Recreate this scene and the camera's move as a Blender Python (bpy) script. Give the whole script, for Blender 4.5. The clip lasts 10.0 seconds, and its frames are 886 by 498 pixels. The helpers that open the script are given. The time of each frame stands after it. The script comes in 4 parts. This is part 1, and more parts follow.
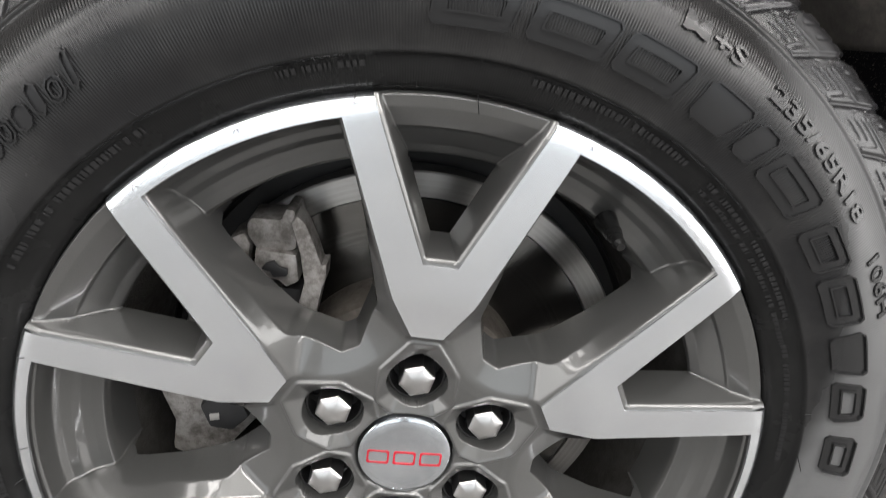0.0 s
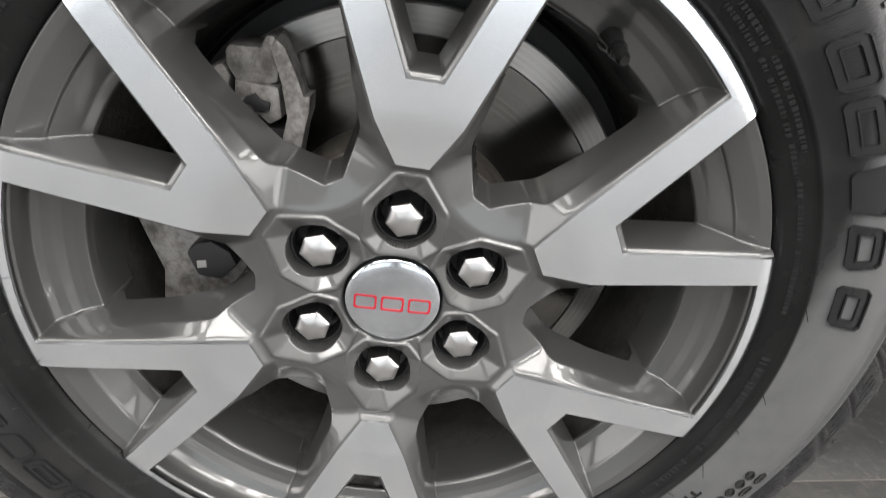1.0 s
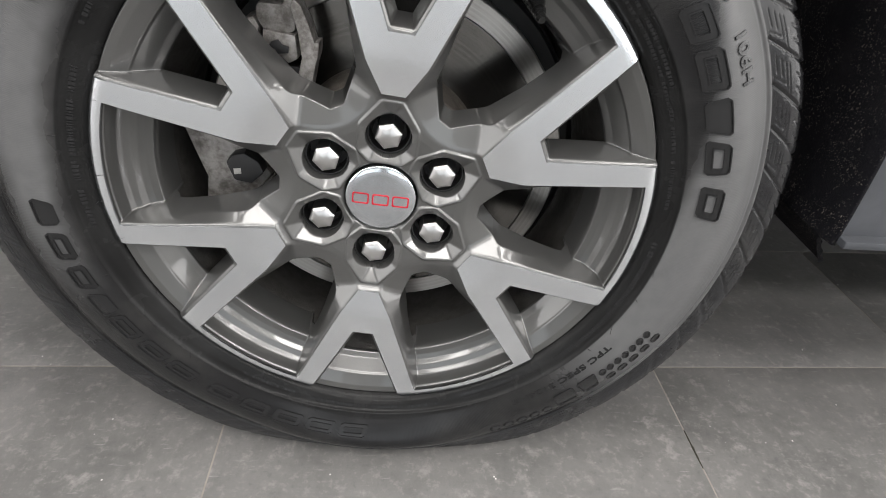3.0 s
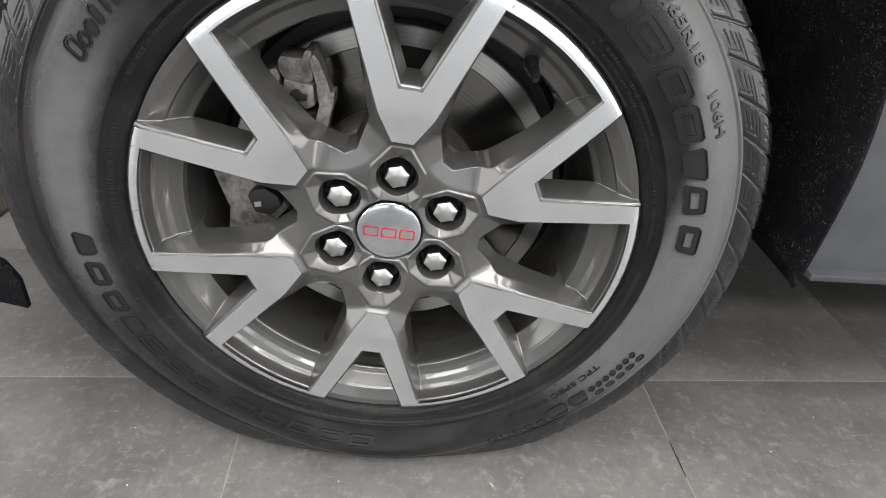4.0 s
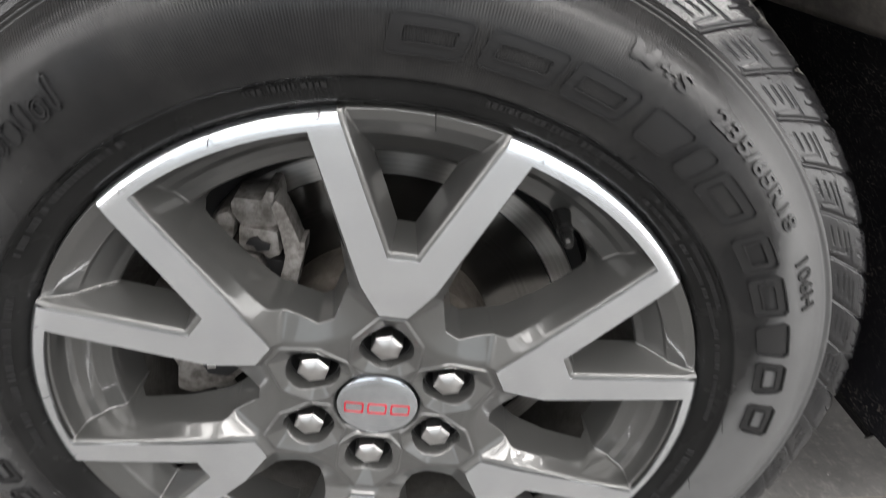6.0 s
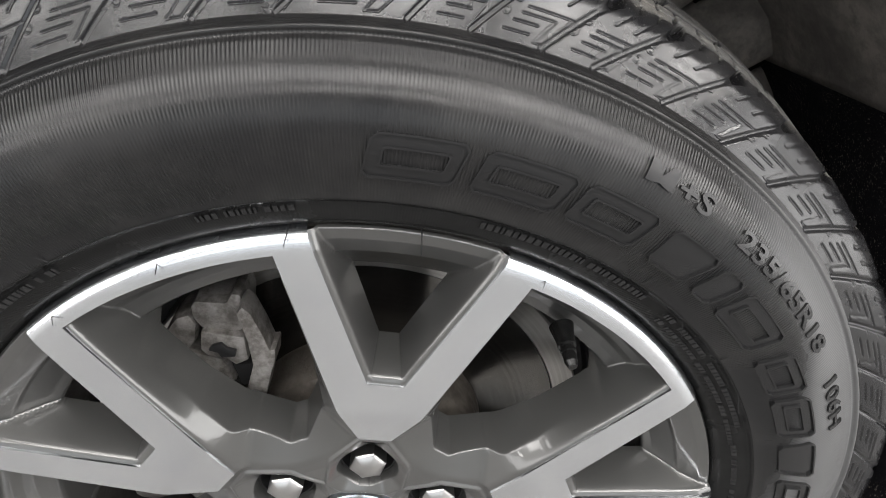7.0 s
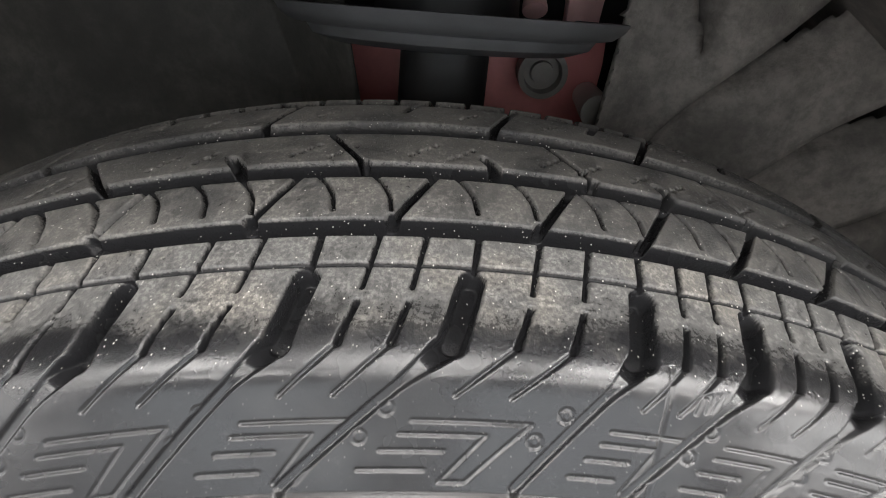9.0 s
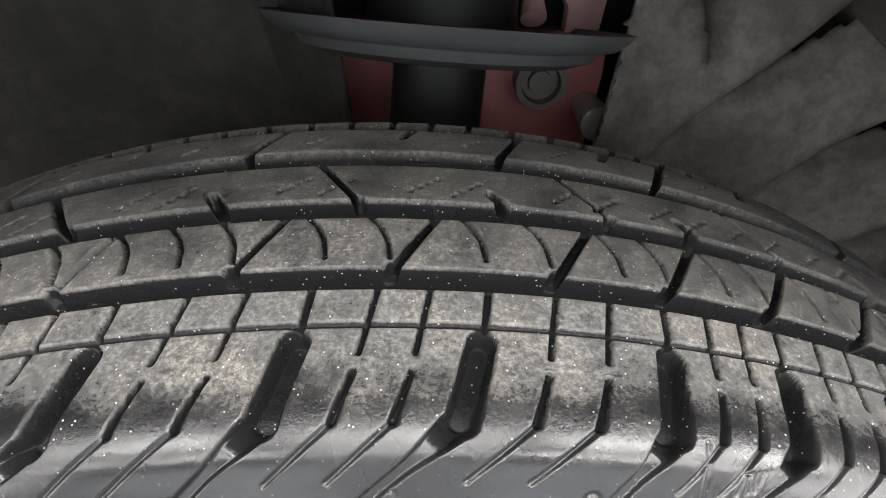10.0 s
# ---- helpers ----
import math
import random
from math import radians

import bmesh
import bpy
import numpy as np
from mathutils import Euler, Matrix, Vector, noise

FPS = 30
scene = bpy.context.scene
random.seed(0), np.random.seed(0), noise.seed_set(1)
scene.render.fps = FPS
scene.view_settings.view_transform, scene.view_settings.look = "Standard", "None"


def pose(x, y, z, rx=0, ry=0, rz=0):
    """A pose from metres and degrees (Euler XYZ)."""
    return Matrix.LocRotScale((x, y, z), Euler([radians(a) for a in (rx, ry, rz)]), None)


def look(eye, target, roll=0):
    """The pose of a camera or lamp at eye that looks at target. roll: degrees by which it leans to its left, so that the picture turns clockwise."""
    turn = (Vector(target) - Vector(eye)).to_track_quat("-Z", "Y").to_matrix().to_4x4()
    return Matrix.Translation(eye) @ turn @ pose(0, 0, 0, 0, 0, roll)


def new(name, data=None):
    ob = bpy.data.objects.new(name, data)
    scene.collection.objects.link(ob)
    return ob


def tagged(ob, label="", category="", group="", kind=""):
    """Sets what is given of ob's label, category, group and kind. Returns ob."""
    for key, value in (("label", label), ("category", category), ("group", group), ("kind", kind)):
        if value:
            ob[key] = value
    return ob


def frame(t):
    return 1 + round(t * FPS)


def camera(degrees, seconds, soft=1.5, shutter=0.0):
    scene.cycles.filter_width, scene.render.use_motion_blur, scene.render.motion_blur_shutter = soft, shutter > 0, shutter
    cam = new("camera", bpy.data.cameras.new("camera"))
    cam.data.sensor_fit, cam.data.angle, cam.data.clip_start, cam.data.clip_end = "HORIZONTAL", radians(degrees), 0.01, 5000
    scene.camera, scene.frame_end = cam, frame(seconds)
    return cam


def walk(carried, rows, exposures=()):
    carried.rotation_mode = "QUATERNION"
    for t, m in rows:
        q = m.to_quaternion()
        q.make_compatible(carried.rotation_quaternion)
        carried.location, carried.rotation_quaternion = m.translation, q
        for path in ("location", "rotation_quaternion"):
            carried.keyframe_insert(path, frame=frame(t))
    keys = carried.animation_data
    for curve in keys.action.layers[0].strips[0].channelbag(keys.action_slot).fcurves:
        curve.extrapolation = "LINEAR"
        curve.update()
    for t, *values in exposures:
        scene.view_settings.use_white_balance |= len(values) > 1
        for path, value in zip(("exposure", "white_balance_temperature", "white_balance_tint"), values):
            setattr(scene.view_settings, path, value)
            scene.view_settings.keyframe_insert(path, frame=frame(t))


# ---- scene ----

cam = camera(75.2, 10.0, soft=0.95, shutter=0.3)
PATH = [
    (0, (-0.0083, -0.3272, 0.6360), (0.1426, 1.5252, -0.1029), 3.67),
    (0.5, (0.0074, -0.3272, 0.6020), (0.0942, 1.4850, -0.2396), 3.34),
    (1, (0.0163, -0.3350, 0.5690), (0.1008, 1.4272, -0.3731), 3.78),
    (1.5, (0.0173, -0.3516, 0.5406), (0.1151, 1.3769, -0.4608), 3.97),
    (2, (0.0238, -0.3801, 0.5425), (0.1070, 1.3170, -0.5125), 4.11),
    (2.2, (0.0264, -0.3937, 0.5509), (0.1085, 1.2906, -0.5245), 4.13),
    (3.3, (0.0353, -0.4997, 0.6203), (0.1343, 1.1678, -0.4794), 4.78),
    (3.5, (0.0318, -0.5052, 0.6249), (0.1288, 1.1626, -0.4747), 4.84),
    (4, (0.0270, -0.5045, 0.6609), (0.1254, 1.1644, -0.4367), 5.06),
    (4.5, (0.0495, -0.4881, 0.6545), (0.1531, 1.1802, -0.4438), 5.09),
    (5, (0.0551, -0.4712, 0.6730), (0.1706, 1.1996, -0.4203), 5.10),
    (5.5, (0.0363, -0.4104, 0.6946), (0.1601, 1.2651, -0.3904), 5.03),
    (6, (0.0166, -0.3287, 0.7070), (0.1488, 1.3585, -0.3588), 4.93),
    (6.2, (0.0117, -0.2911, 0.7243), (0.1537, 1.4021, -0.3307), 4.94),
    (7.3, (0.0165, -0.2525, 0.7410), (0.2025, 1.4769, -0.2462), 5.40),
    (7.5, (0.0113, -0.2393, 0.7485), (0.1600, 1.5070, -0.2148), 4.70),
    (8, (0.0023, -0.1668, 0.7932), (0.1425, 1.5294, -0.2572), 5.45),
    (8.5, (-0.0034, -0.1170, 0.8157), (0.1330, 1.5533, -0.2758), 5.36),
    (9, (-0.0094, -0.0843, 0.8146), (0.1239, 1.5760, -0.2924), 5.26),
    (9.5, (-0.0082, -0.0699, 0.8186), (0.1398, 1.5821, -0.2990), 5.41),
    (10, (-0.0125, -0.0629, 0.8163), (0.1551, 1.5922, -0.2939), 5.60),
]
EXPOSURE = [(0.0, 0.38), (2.0, 0.25), (3.5, 0.26), (4.5, 0.25), (5.5, 0.30), (7.5, 0.32), (8.0, 0.46), (8.5, 0.70), (9.0, 0.94), (9.4, 1.08), (10.0, 1.16)]
walk(cam, [(t, look(eye, target, roll)) for t, eye, target, roll in PATH], EXPOSURE)

# ---------------------------------------------------------------- light
HUB = 0.35          # height of the wheel's centre
SPIN = 6.0          # degrees by which the wheel has rolled

world = bpy.data.worlds.new("world")
scene.world = world
world.use_nodes = True
world.node_tree.nodes["Background"].inputs[0].default_value = (0.75, 0.82, 0.9, 1)
world.node_tree.nodes["Background"].inputs[1].default_value = 0.02


def area_lamp(name, m, sx, sy, watts, colour=(1, 1, 1)):
    data = bpy.data.lights.new(name, "AREA")
    data.shape, data.size, data.size_y, data.energy, data.color = "RECTANGLE", sx, sy, watts, colour
    ob = new(name, data)
    ob.matrix_world = m
    return ob


# rows of long ceiling lamps along the hall, and light from tall, unseen windows
for lx, share in ((-4.0, 0.55), (-2.0, 0.7), (0.0, 0.85), (2.0, 1.0), (4.0, 1.2)):
    for ly, watts, wide in ((-0.6, 11, 0.3), (-1.8, 50, 0.9), (-3.4, 46, 0.5), (3.4, 32, 0.3)):
        area_lamp("ceiling_lamp", pose(lx, ly, 3.13), 1.5, wide, watts * share, (1.0, 0.972, 0.945))
# front windows, out of view, for the metal's bluish reflections
for lx, watts in ((-2.4, 44), (2.4, 48)):
    area_lamp("unseen_window_light", pose(lx, -5.93, 1.40, 90, 0, 0), 4.0, 2.4, watts, (0.91, 0.96, 1.0))
# side windows added out of view to brighten both flanks of the wheel
area_lamp("unseen_window_light", pose(4.93, -2.6, 1.40, 90, 0, 90), 5.0, 2.4, 150, (1.0, 0.985, 0.975))
area_lamp("unseen_window_light", pose(-4.93, -2.6, 1.40, 90, 0, -90), 5.0, 2.4, 114, (1.0, 0.985, 0.975))


# ---------------------------------------------------------------- materials
class Mat:
    """A small builder of node materials."""

    def __init__(self, name, colour=(0.5, 0.5, 0.5), rough=0.5, metal=0.0, **more):
        self.m = bpy.data.materials.new(name)
        self.m.use_nodes = True
        self.t = self.m.node_tree
        self.b = self.t.nodes["Principled BSDF"]
        self.set("Base Color", (*colour, 1))
        self.set("Roughness", rough)
        self.set("Metallic", metal)
        for key, value in more.items():
            self.set(key.replace("_", " "), value)

    def set(self, key, value):
        if isinstance(value, bpy.types.NodeSocket):
            self.t.links.new(value, self.b.inputs[key])
        else:
            self.b.inputs[key].default_value = value
        return self

    def node(self, kind, out=0, **inputs):
        n = self.t.nodes.new(kind)
        for key, value in inputs.items():
            key = key.replace("_", " ")
            k = int(key[1:]) if key[0] == "i" and key[1:].isdigit() else key
            if isinstance(value, bpy.types.NodeSocket):
                self.t.links.new(value, n.inputs[k])
            else:
                n.inputs[k].default_value = value
        return n.outputs[out]

    def math(self, op, a, b=0.0, c=0.0):
        n = self.t.nodes.new("ShaderNodeMath")
        n.operation = op
        for k, value in enumerate((a, b, c)):
            if isinstance(value, bpy.types.NodeSocket):
                self.t.links.new(value, n.inputs[k])
            else:
                n.inputs[k].default_value = value
        return n.outputs[0]

    def step(self, x, lo, hi, to0=0.0, to1=1.0):
        n = self.t.nodes.new("ShaderNodeMapRange")
        n.interpolation_type = "SMOOTHSTEP"
        self.t.links.new(x, n.inputs[0])
        for k, value in zip((1, 2, 3, 4), (lo, hi, to0, to1)):
            n.inputs[k].default_value = value
        return n.outputs[0]

    def coords(self):
        return self.node("ShaderNodeTexCoord", 3)

    def noise(self, scale, detail=4.0, rough=0.6, vector=None):
        return self.node("ShaderNodeTexNoise", 0, Vector=vector or self.coords(), Scale=scale, Detail=detail, Roughness=rough)

    def mix(self, fac, a, b):
        n = self.t.nodes.new("ShaderNodeMix")
        n.data_type = "RGBA"
        for k, value in ((0, fac), (6, a), (7, b)):
            if isinstance(value, bpy.types.NodeSocket):
                self.t.links.new(value, n.inputs[k])
            else:
                n.inputs[k].default_value = value if k == 0 else (*value, 1)
        return n.outputs[2]

    def bump(self, height, strength, distance, normal=None):
        n = self.t.nodes.new("ShaderNodeBump")
        n.inputs["Strength"].default_value = strength
        n.inputs["Distance"].default_value = distance
        self.t.links.new(height, n.inputs["Height"])
        if normal is not None:
            self.t.links.new(normal, n.inputs["Normal"])
        return n.outputs[0]

    def xyz(self):
        n = self.t.nodes.new("ShaderNodeSeparateXYZ")
        self.t.links.new(self.coords(), n.inputs[0])
        return n.outputs


def rubber_side():
    k = Mat("tyre_sidewall_rubber", (0.03, 0.03, 0.03), 0.42)
    x, y, z = k.xyz()
    r = k.math("SQRT", k.math("ADD", k.math("MULTIPLY", x, x), k.math("MULTIPLY", z, z)))
    band = k.math("MULTIPLY", k.step(r, 0.2735, 0.296, 0.30, 1.0), k.step(r, 0.3395, 0.341, 1, 0))
    lines = k.math("SINE", k.math("MULTIPLY", k.math("ARCTAN2", x, z), 1180.0))
    turned_by = k.math("ABSOLUTE", k.math("ARCTAN2", x, z))
    band = k.math("MULTIPLY", band, k.step(turned_by, 0.5, 1.0, 1.0, 0.45))
    fine = k.bump(k.math("MULTIPLY", lines, band), 1.0, 0.00009)
    grain = k.bump(k.noise(900, 3), 0.10, 0.0004, fine)
    k.set("Normal", grain)
    dirt = k.step(k.noise(9, 6, 0.62), 0.40, 0.72)
    side = k.mix(dirt, (0.010, 0.010, 0.0105), (0.024, 0.0235, 0.023))
    bead = k.mix(dirt, (0.010, 0.010, 0.010), (0.018, 0.018, 0.018))
    on_side = k.step(r, 0.2705, 0.2725)
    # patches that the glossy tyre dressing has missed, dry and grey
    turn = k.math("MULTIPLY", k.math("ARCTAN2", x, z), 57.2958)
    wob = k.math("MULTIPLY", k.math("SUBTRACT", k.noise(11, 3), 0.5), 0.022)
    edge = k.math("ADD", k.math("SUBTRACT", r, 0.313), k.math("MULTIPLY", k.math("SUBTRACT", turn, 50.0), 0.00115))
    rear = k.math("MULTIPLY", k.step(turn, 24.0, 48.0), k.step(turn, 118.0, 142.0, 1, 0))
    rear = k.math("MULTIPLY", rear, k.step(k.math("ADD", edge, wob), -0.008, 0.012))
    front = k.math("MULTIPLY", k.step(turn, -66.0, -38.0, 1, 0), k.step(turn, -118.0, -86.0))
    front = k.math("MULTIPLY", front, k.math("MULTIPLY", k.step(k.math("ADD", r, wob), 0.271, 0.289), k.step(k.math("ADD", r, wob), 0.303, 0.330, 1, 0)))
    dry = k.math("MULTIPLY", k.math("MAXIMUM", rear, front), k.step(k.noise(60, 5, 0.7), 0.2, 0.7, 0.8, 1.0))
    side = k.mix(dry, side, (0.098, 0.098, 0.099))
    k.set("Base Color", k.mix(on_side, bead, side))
    k.set("Roughness", k.math("ADD", k.math("ADD", k.step(k.noise(30, 5), 0.3, 0.7, 0.0, 0.10), k.step(on_side, 0, 1, 0.20, 0.17)), k.math("MULTIPLY", dry, 0.26)))
    # the fine radial ribs spread the gloss round the tyre
    k.set("Tangent", k.node("ShaderNodeCombineXYZ", 0, X=z, Y=0.0, Z=k.math("MULTIPLY", x, -1.0)))
    k.set("Anisotropic", k.math("MULTIPLY", on_side, 0.3))
    k.set("Specular IOR Level", k.step(on_side, 0, 1, 0.12, 0.30))
    return k.m


def rubber_letter():
    k = Mat("smooth_letter_rubber", (0.014, 0.014, 0.0145), 0.25)
    k.set("Normal", k.bump(k.noise(700, 3), 0.10, 0.0004))
    k.set("Specular IOR Level", 0.40)
    return k.m


def rubber_tread():
    """Worn, dusty rubber on the tread's top; clean wet-looking rubber on the shoulder, darker and duller in the
    grooves.
    """
    k = Mat("tyre_tread_rubber", (0.03, 0.03, 0.03), 0.6)
    x, y, z = k.xyz()
    n1, n2, n3 = k.noise(34, 6, 0.68), k.noise(260, 5, 0.75), k.noise(9, 4)
    edge = k.math("ADD", y, k.math("MULTIPLY", k.math("SUBTRACT", n1, 0.5), 0.030))
    worn = k.node("ShaderNodeAttribute", 2)
    worn.node.attribute_name = "worn"
    outer = k.math("MULTIPLY", k.step(edge, 0.0148, 0.0272), worn)
    fleck = k.step(k.noise(850, 3, 0.8), 0.38, 0.62, 0.38, 1.06)
    dust = k.math("MULTIPLY", k.math("MULTIPLY", outer, k.step(n2, 0.28, 0.70, 0.40, 1.0)), fleck)
    inner = k.step(y, 0.045, 0.060)
    pale = k.mix(inner, k.mix(k.step(n1, 0.45, 0.68), (0.172, 0.168, 0.160), (0.276, 0.258, 0.230)), k.mix(k.math("MULTIPLY", k.step(n3, 0.36, 0.60), k.step(n1, 0.34, 0.58)), (0.058, 0.057, 0.055), (0.185, 0.175, 0.161)))
    col = k.mix(dust, (0.013, 0.013, 0.014), pale)
    spots = k.node("ShaderNodeTexVoronoi", 0, Vector=k.coords(), Scale=520.0)
    grit = k.math("MULTIPLY", k.step(spots, 0.07, 0.135, 1, 0), k.step(k.noise(170, 3, 0.8), 0.455, 0.53))
    grit = k.math("MULTIPLY", grit, k.step(y, 0.006, 0.018, 0.12, 1.0))
    film = k.math("ADD", k.math("MULTIPLY", k.step(n2, 0.55, 0.85), 0.15), k.step(k.noise(16, 4, 0.65), 0.48, 0.68, 0.0, 0.15))
    col = k.mix(k.math("MULTIPLY", film, worn), col, (0.075, 0.073, 0.07))
    k.set("Base Color", k.mix(grit, col, (0.50, 0.48, 0.44)))
    wet = k.step(k.noise(19, 4, 0.65), 0.42, 0.60, 0.14, 0.30)
    k.set("Roughness", k.math("MAXIMUM", wet, k.step(dust, 0.0, 0.6, 0.1, 0.88)))
    # less specular in the tread's cuts, which keeps the grooves black
    k.set("Specular IOR Level", k.step(k.math("MAXIMUM", worn, k.step(y, 0.010, 0.014, 1, 0)), 0, 1, 0.12, 0.48))
    rough = k.math("MULTIPLY", k.math("ADD", n2, k.noise(1100, 3, 0.7)), k.step(y, 0.010, 0.022, 0.15, 1.0))
    k.set("Normal", k.bump(rough, 0.50, 0.0006))
    return k.m


def machined():
    """Lathe-turned aluminium: fine rings round the axle, which smear reflections along the radius."""
    k = Mat("machined_aluminium", (0.90, 0.90, 0.905), 0.22, 1.0, Anisotropic=0.4)
    x, y, z = k.xyz()
    k.set("Tangent", k.node("ShaderNodeCombineXYZ", 0, X=x, Y=0.0, Z=z))
    k.set("Base Color", k.mix(k.step(k.noise(35, 3), 0.3, 0.7), (0.825, 0.85, 0.885), (0.87, 0.895, 0.925)))
    return k.m


def grey_paint():
    k = Mat("grey_wheel_paint", (0.12, 0.12, 0.118), 0.30, 0.5, Coat_Weight=1.0, Coat_Roughness=0.055)
    flake = k.noise(3000, 1)
    k.set("Base Color", k.mix(flake, (0.069, 0.0685, 0.067), (0.111, 0.1105, 0.108)))
    k.set("Normal", k.bump(k.noise(160, 2), 0.03, 0.0005))
    return k.m


def cast_metal(name, a, b, rough=0.6, metal=0.7, scale=500):
    k = Mat(name, a, rough, metal)
    k.set("Base Color", k.mix(k.step(k.noise(75, 6, 0.7), 0.35, 0.68), a, b))
    k.set("Normal", k.bump(k.noise(scale, 4), 0.5, 0.0012))
    k.set("Roughness", k.step(k.noise(90, 4), 0.3, 0.7, rough - 0.1, rough + 0.15))
    return k.m


def turned_steel(name, a, b, rough):
    """Worn steel with fine rings round the axle."""
    k = Mat(name, a, rough, 0.95, Anisotropic=0.8)
    x, y, z = k.xyz()
    r = k.math("SQRT", k.math("ADD", k.math("MULTIPLY", x, x), k.math("MULTIPLY", z, z)))
    rings = k.node("ShaderNodeTexNoise", 0, Vector=k.node("ShaderNodeCombineXYZ", 0, X=r), Scale=420.0, Detail=4.0)
    k.set("Tangent", k.node("ShaderNodeCombineXYZ", 0, X=x, Y=0.0, Z=z))
    k.set("Base Color", k.mix(k.math("MULTIPLY", k.step(rings, 0.3, 0.7), k.step(k.noise(30, 5), 0.35, 0.65, 0.4, 1.0)), a, b))
    return k.m


def felt():
    k = Mat("black_liner_felt", (0.012, 0.012, 0.013), 0.95, Specular_IOR_Level=0.08)
    warp = k.node("ShaderNodeMapping", 0, Vector=k.coords(), Scale=(1.0, 0.6, 0.45), Rotation=(0.5, 0.3, 0.2))
    bend = k.noise(60, 2)
    v = k.t.nodes.new("ShaderNodeVectorMath")
    v.operation = "MULTIPLY_ADD"
    k.t.links.new(k.node("ShaderNodeTexNoise", 1, Vector=k.coords(), Scale=120.0), v.inputs[0])
    v.inputs[1].default_value = (0.006, 0.006, 0.006)
    k.t.links.new(warp, v.inputs[2])
    coarse = k.node("ShaderNodeTexVoronoi", 0, Vector=v.outputs[0], Scale=300.0)
    tiny = k.node("ShaderNodeTexVoronoi", 0, Vector=v.outputs[0], Scale=760.0)
    where = k.noise(24, 5, 0.75)
    lint = k.math("MULTIPLY", k.step(coarse, 0.07, 0.17, 1, 0), k.step(where, 0.47, 0.58))
    lint = k.math("MAXIMUM", lint, k.math("MULTIPLY", k.step(tiny, 0.15, 0.30, 1, 0), k.step(where, 0.40, 0.56, 0.0, 0.6)))
    dust = k.step(k.noise(16, 6, 0.7), 0.4, 0.75)
    base = k.mix(dust, (0.0058, 0.0056, 0.0072), (0.0120, 0.0113, 0.0128))
    base = k.mix(k.step(k.noise(7, 3), 0.66, 0.72, 0.0, 0.5), base, (0.10, 0.090, 0.066))
    k.set("Base Color", k.mix(k.math("MULTIPLY", lint, k.step(bend, 0.3, 0.7, 0.5, 1.0)), base, (0.25, 0.22, 0.19)))
    k.set("Normal", k.bump(k.noise(700, 3), 0.9, 0.002))
    return k.m


def liner_plastic(name, a, b):
    k = Mat(name, a, 0.8)
    dust = k.math("MULTIPLY", k.step(k.noise(9, 6, 0.65), 0.30, 0.70), k.step(k.noise(75, 6, 0.75), 0.32, 0.66, 0.35, 1.25))
    k.set("Base Color", k.mix(dust, a, b))
    k.set("Normal", k.bump(k.noise(220, 5, 0.75), 0.55, 0.0014))
    return k.m


def tile_stone():
    k = Mat("grey_floor_tile", (0.2, 0.2, 0.2), 0.4)
    info = k.node("ShaderNodeObjectInfo", 5)
    shift = k.node("ShaderNodeCombineXYZ", 0, X=k.math("MULTIPLY", info, 7.0), Y=k.math("MULTIPLY", info, 3.0))
    v = k.t.nodes.new("ShaderNodeVectorMath")
    k.t.links.new(k.coords(), v.inputs[0])
    k.t.links.new(shift, v.inputs[1])
    at = v.outputs[0]
    n1, n2, n3 = k.noise(7, 7, 0.68, at), k.noise(70, 6, 0.72, at), k.noise(26, 6, 0.7, at)
    c = k.mix(k.step(n1, 0.32, 0.66), (0.104, 0.102, 0.099), (0.158, 0.154, 0.149))
    c = k.mix(k.math("MULTIPLY", k.step(n2, 0.50, 0.72), 0.40), c, (0.335, 0.32, 0.30))
    c = k.mix(k.math("MULTIPLY", k.step(n2, 0.46, 0.30), 0.45), c, (0.085, 0.085, 0.087))
    c = k.mix(k.math("MULTIPLY", k.step(n3, 0.55, 0.70), 0.35), c, (0.36, 0.345, 0.33))
    # scuffs and grains of white dust
    streak = k.node("ShaderNodeMapping", 0, Vector=at, Scale=(0.25, 1.6, 1.0), Rotation=(0, 0, 0.5))
    c = k.mix(k.math("MULTIPLY", k.step(k.noise(90, 4, 0.7, streak), 0.62, 0.72), 0.30), c, (0.42, 0.41, 0.40))
    grains = k.node("ShaderNodeTexVoronoi", 0, Vector=at, Scale=70.0)
    c = k.mix(k.math("MULTIPLY", k.step(grains, 0.055, 0.09, 1, 0), k.step(k.noise(11, 3, 0.8, at), 0.56, 0.60)), c, (0.62, 0.61, 0.59))
    k.set("Base Color", c)
    k.set("Roughness", k.step(n2, 0.3, 0.7, 0.28, 0.52))
    k.set("Normal", k.bump(k.noise(160, 5, 0.75, at), 0.35, 0.0012))
    return k.m


def plain(name, colour, rough, metal=0.0, grain=300, amount=0.15, **more):
    k = Mat(name, colour, rough, metal, **more)
    k.set("Normal", k.bump(k.noise(grain, 3), amount, 0.0006))
    dark = tuple(c * 0.8 for c in colour)
    k.set("Base Color", k.mix(k.step(k.noise(25, 4), 0.35, 0.65), dark, colour))
    return k.m


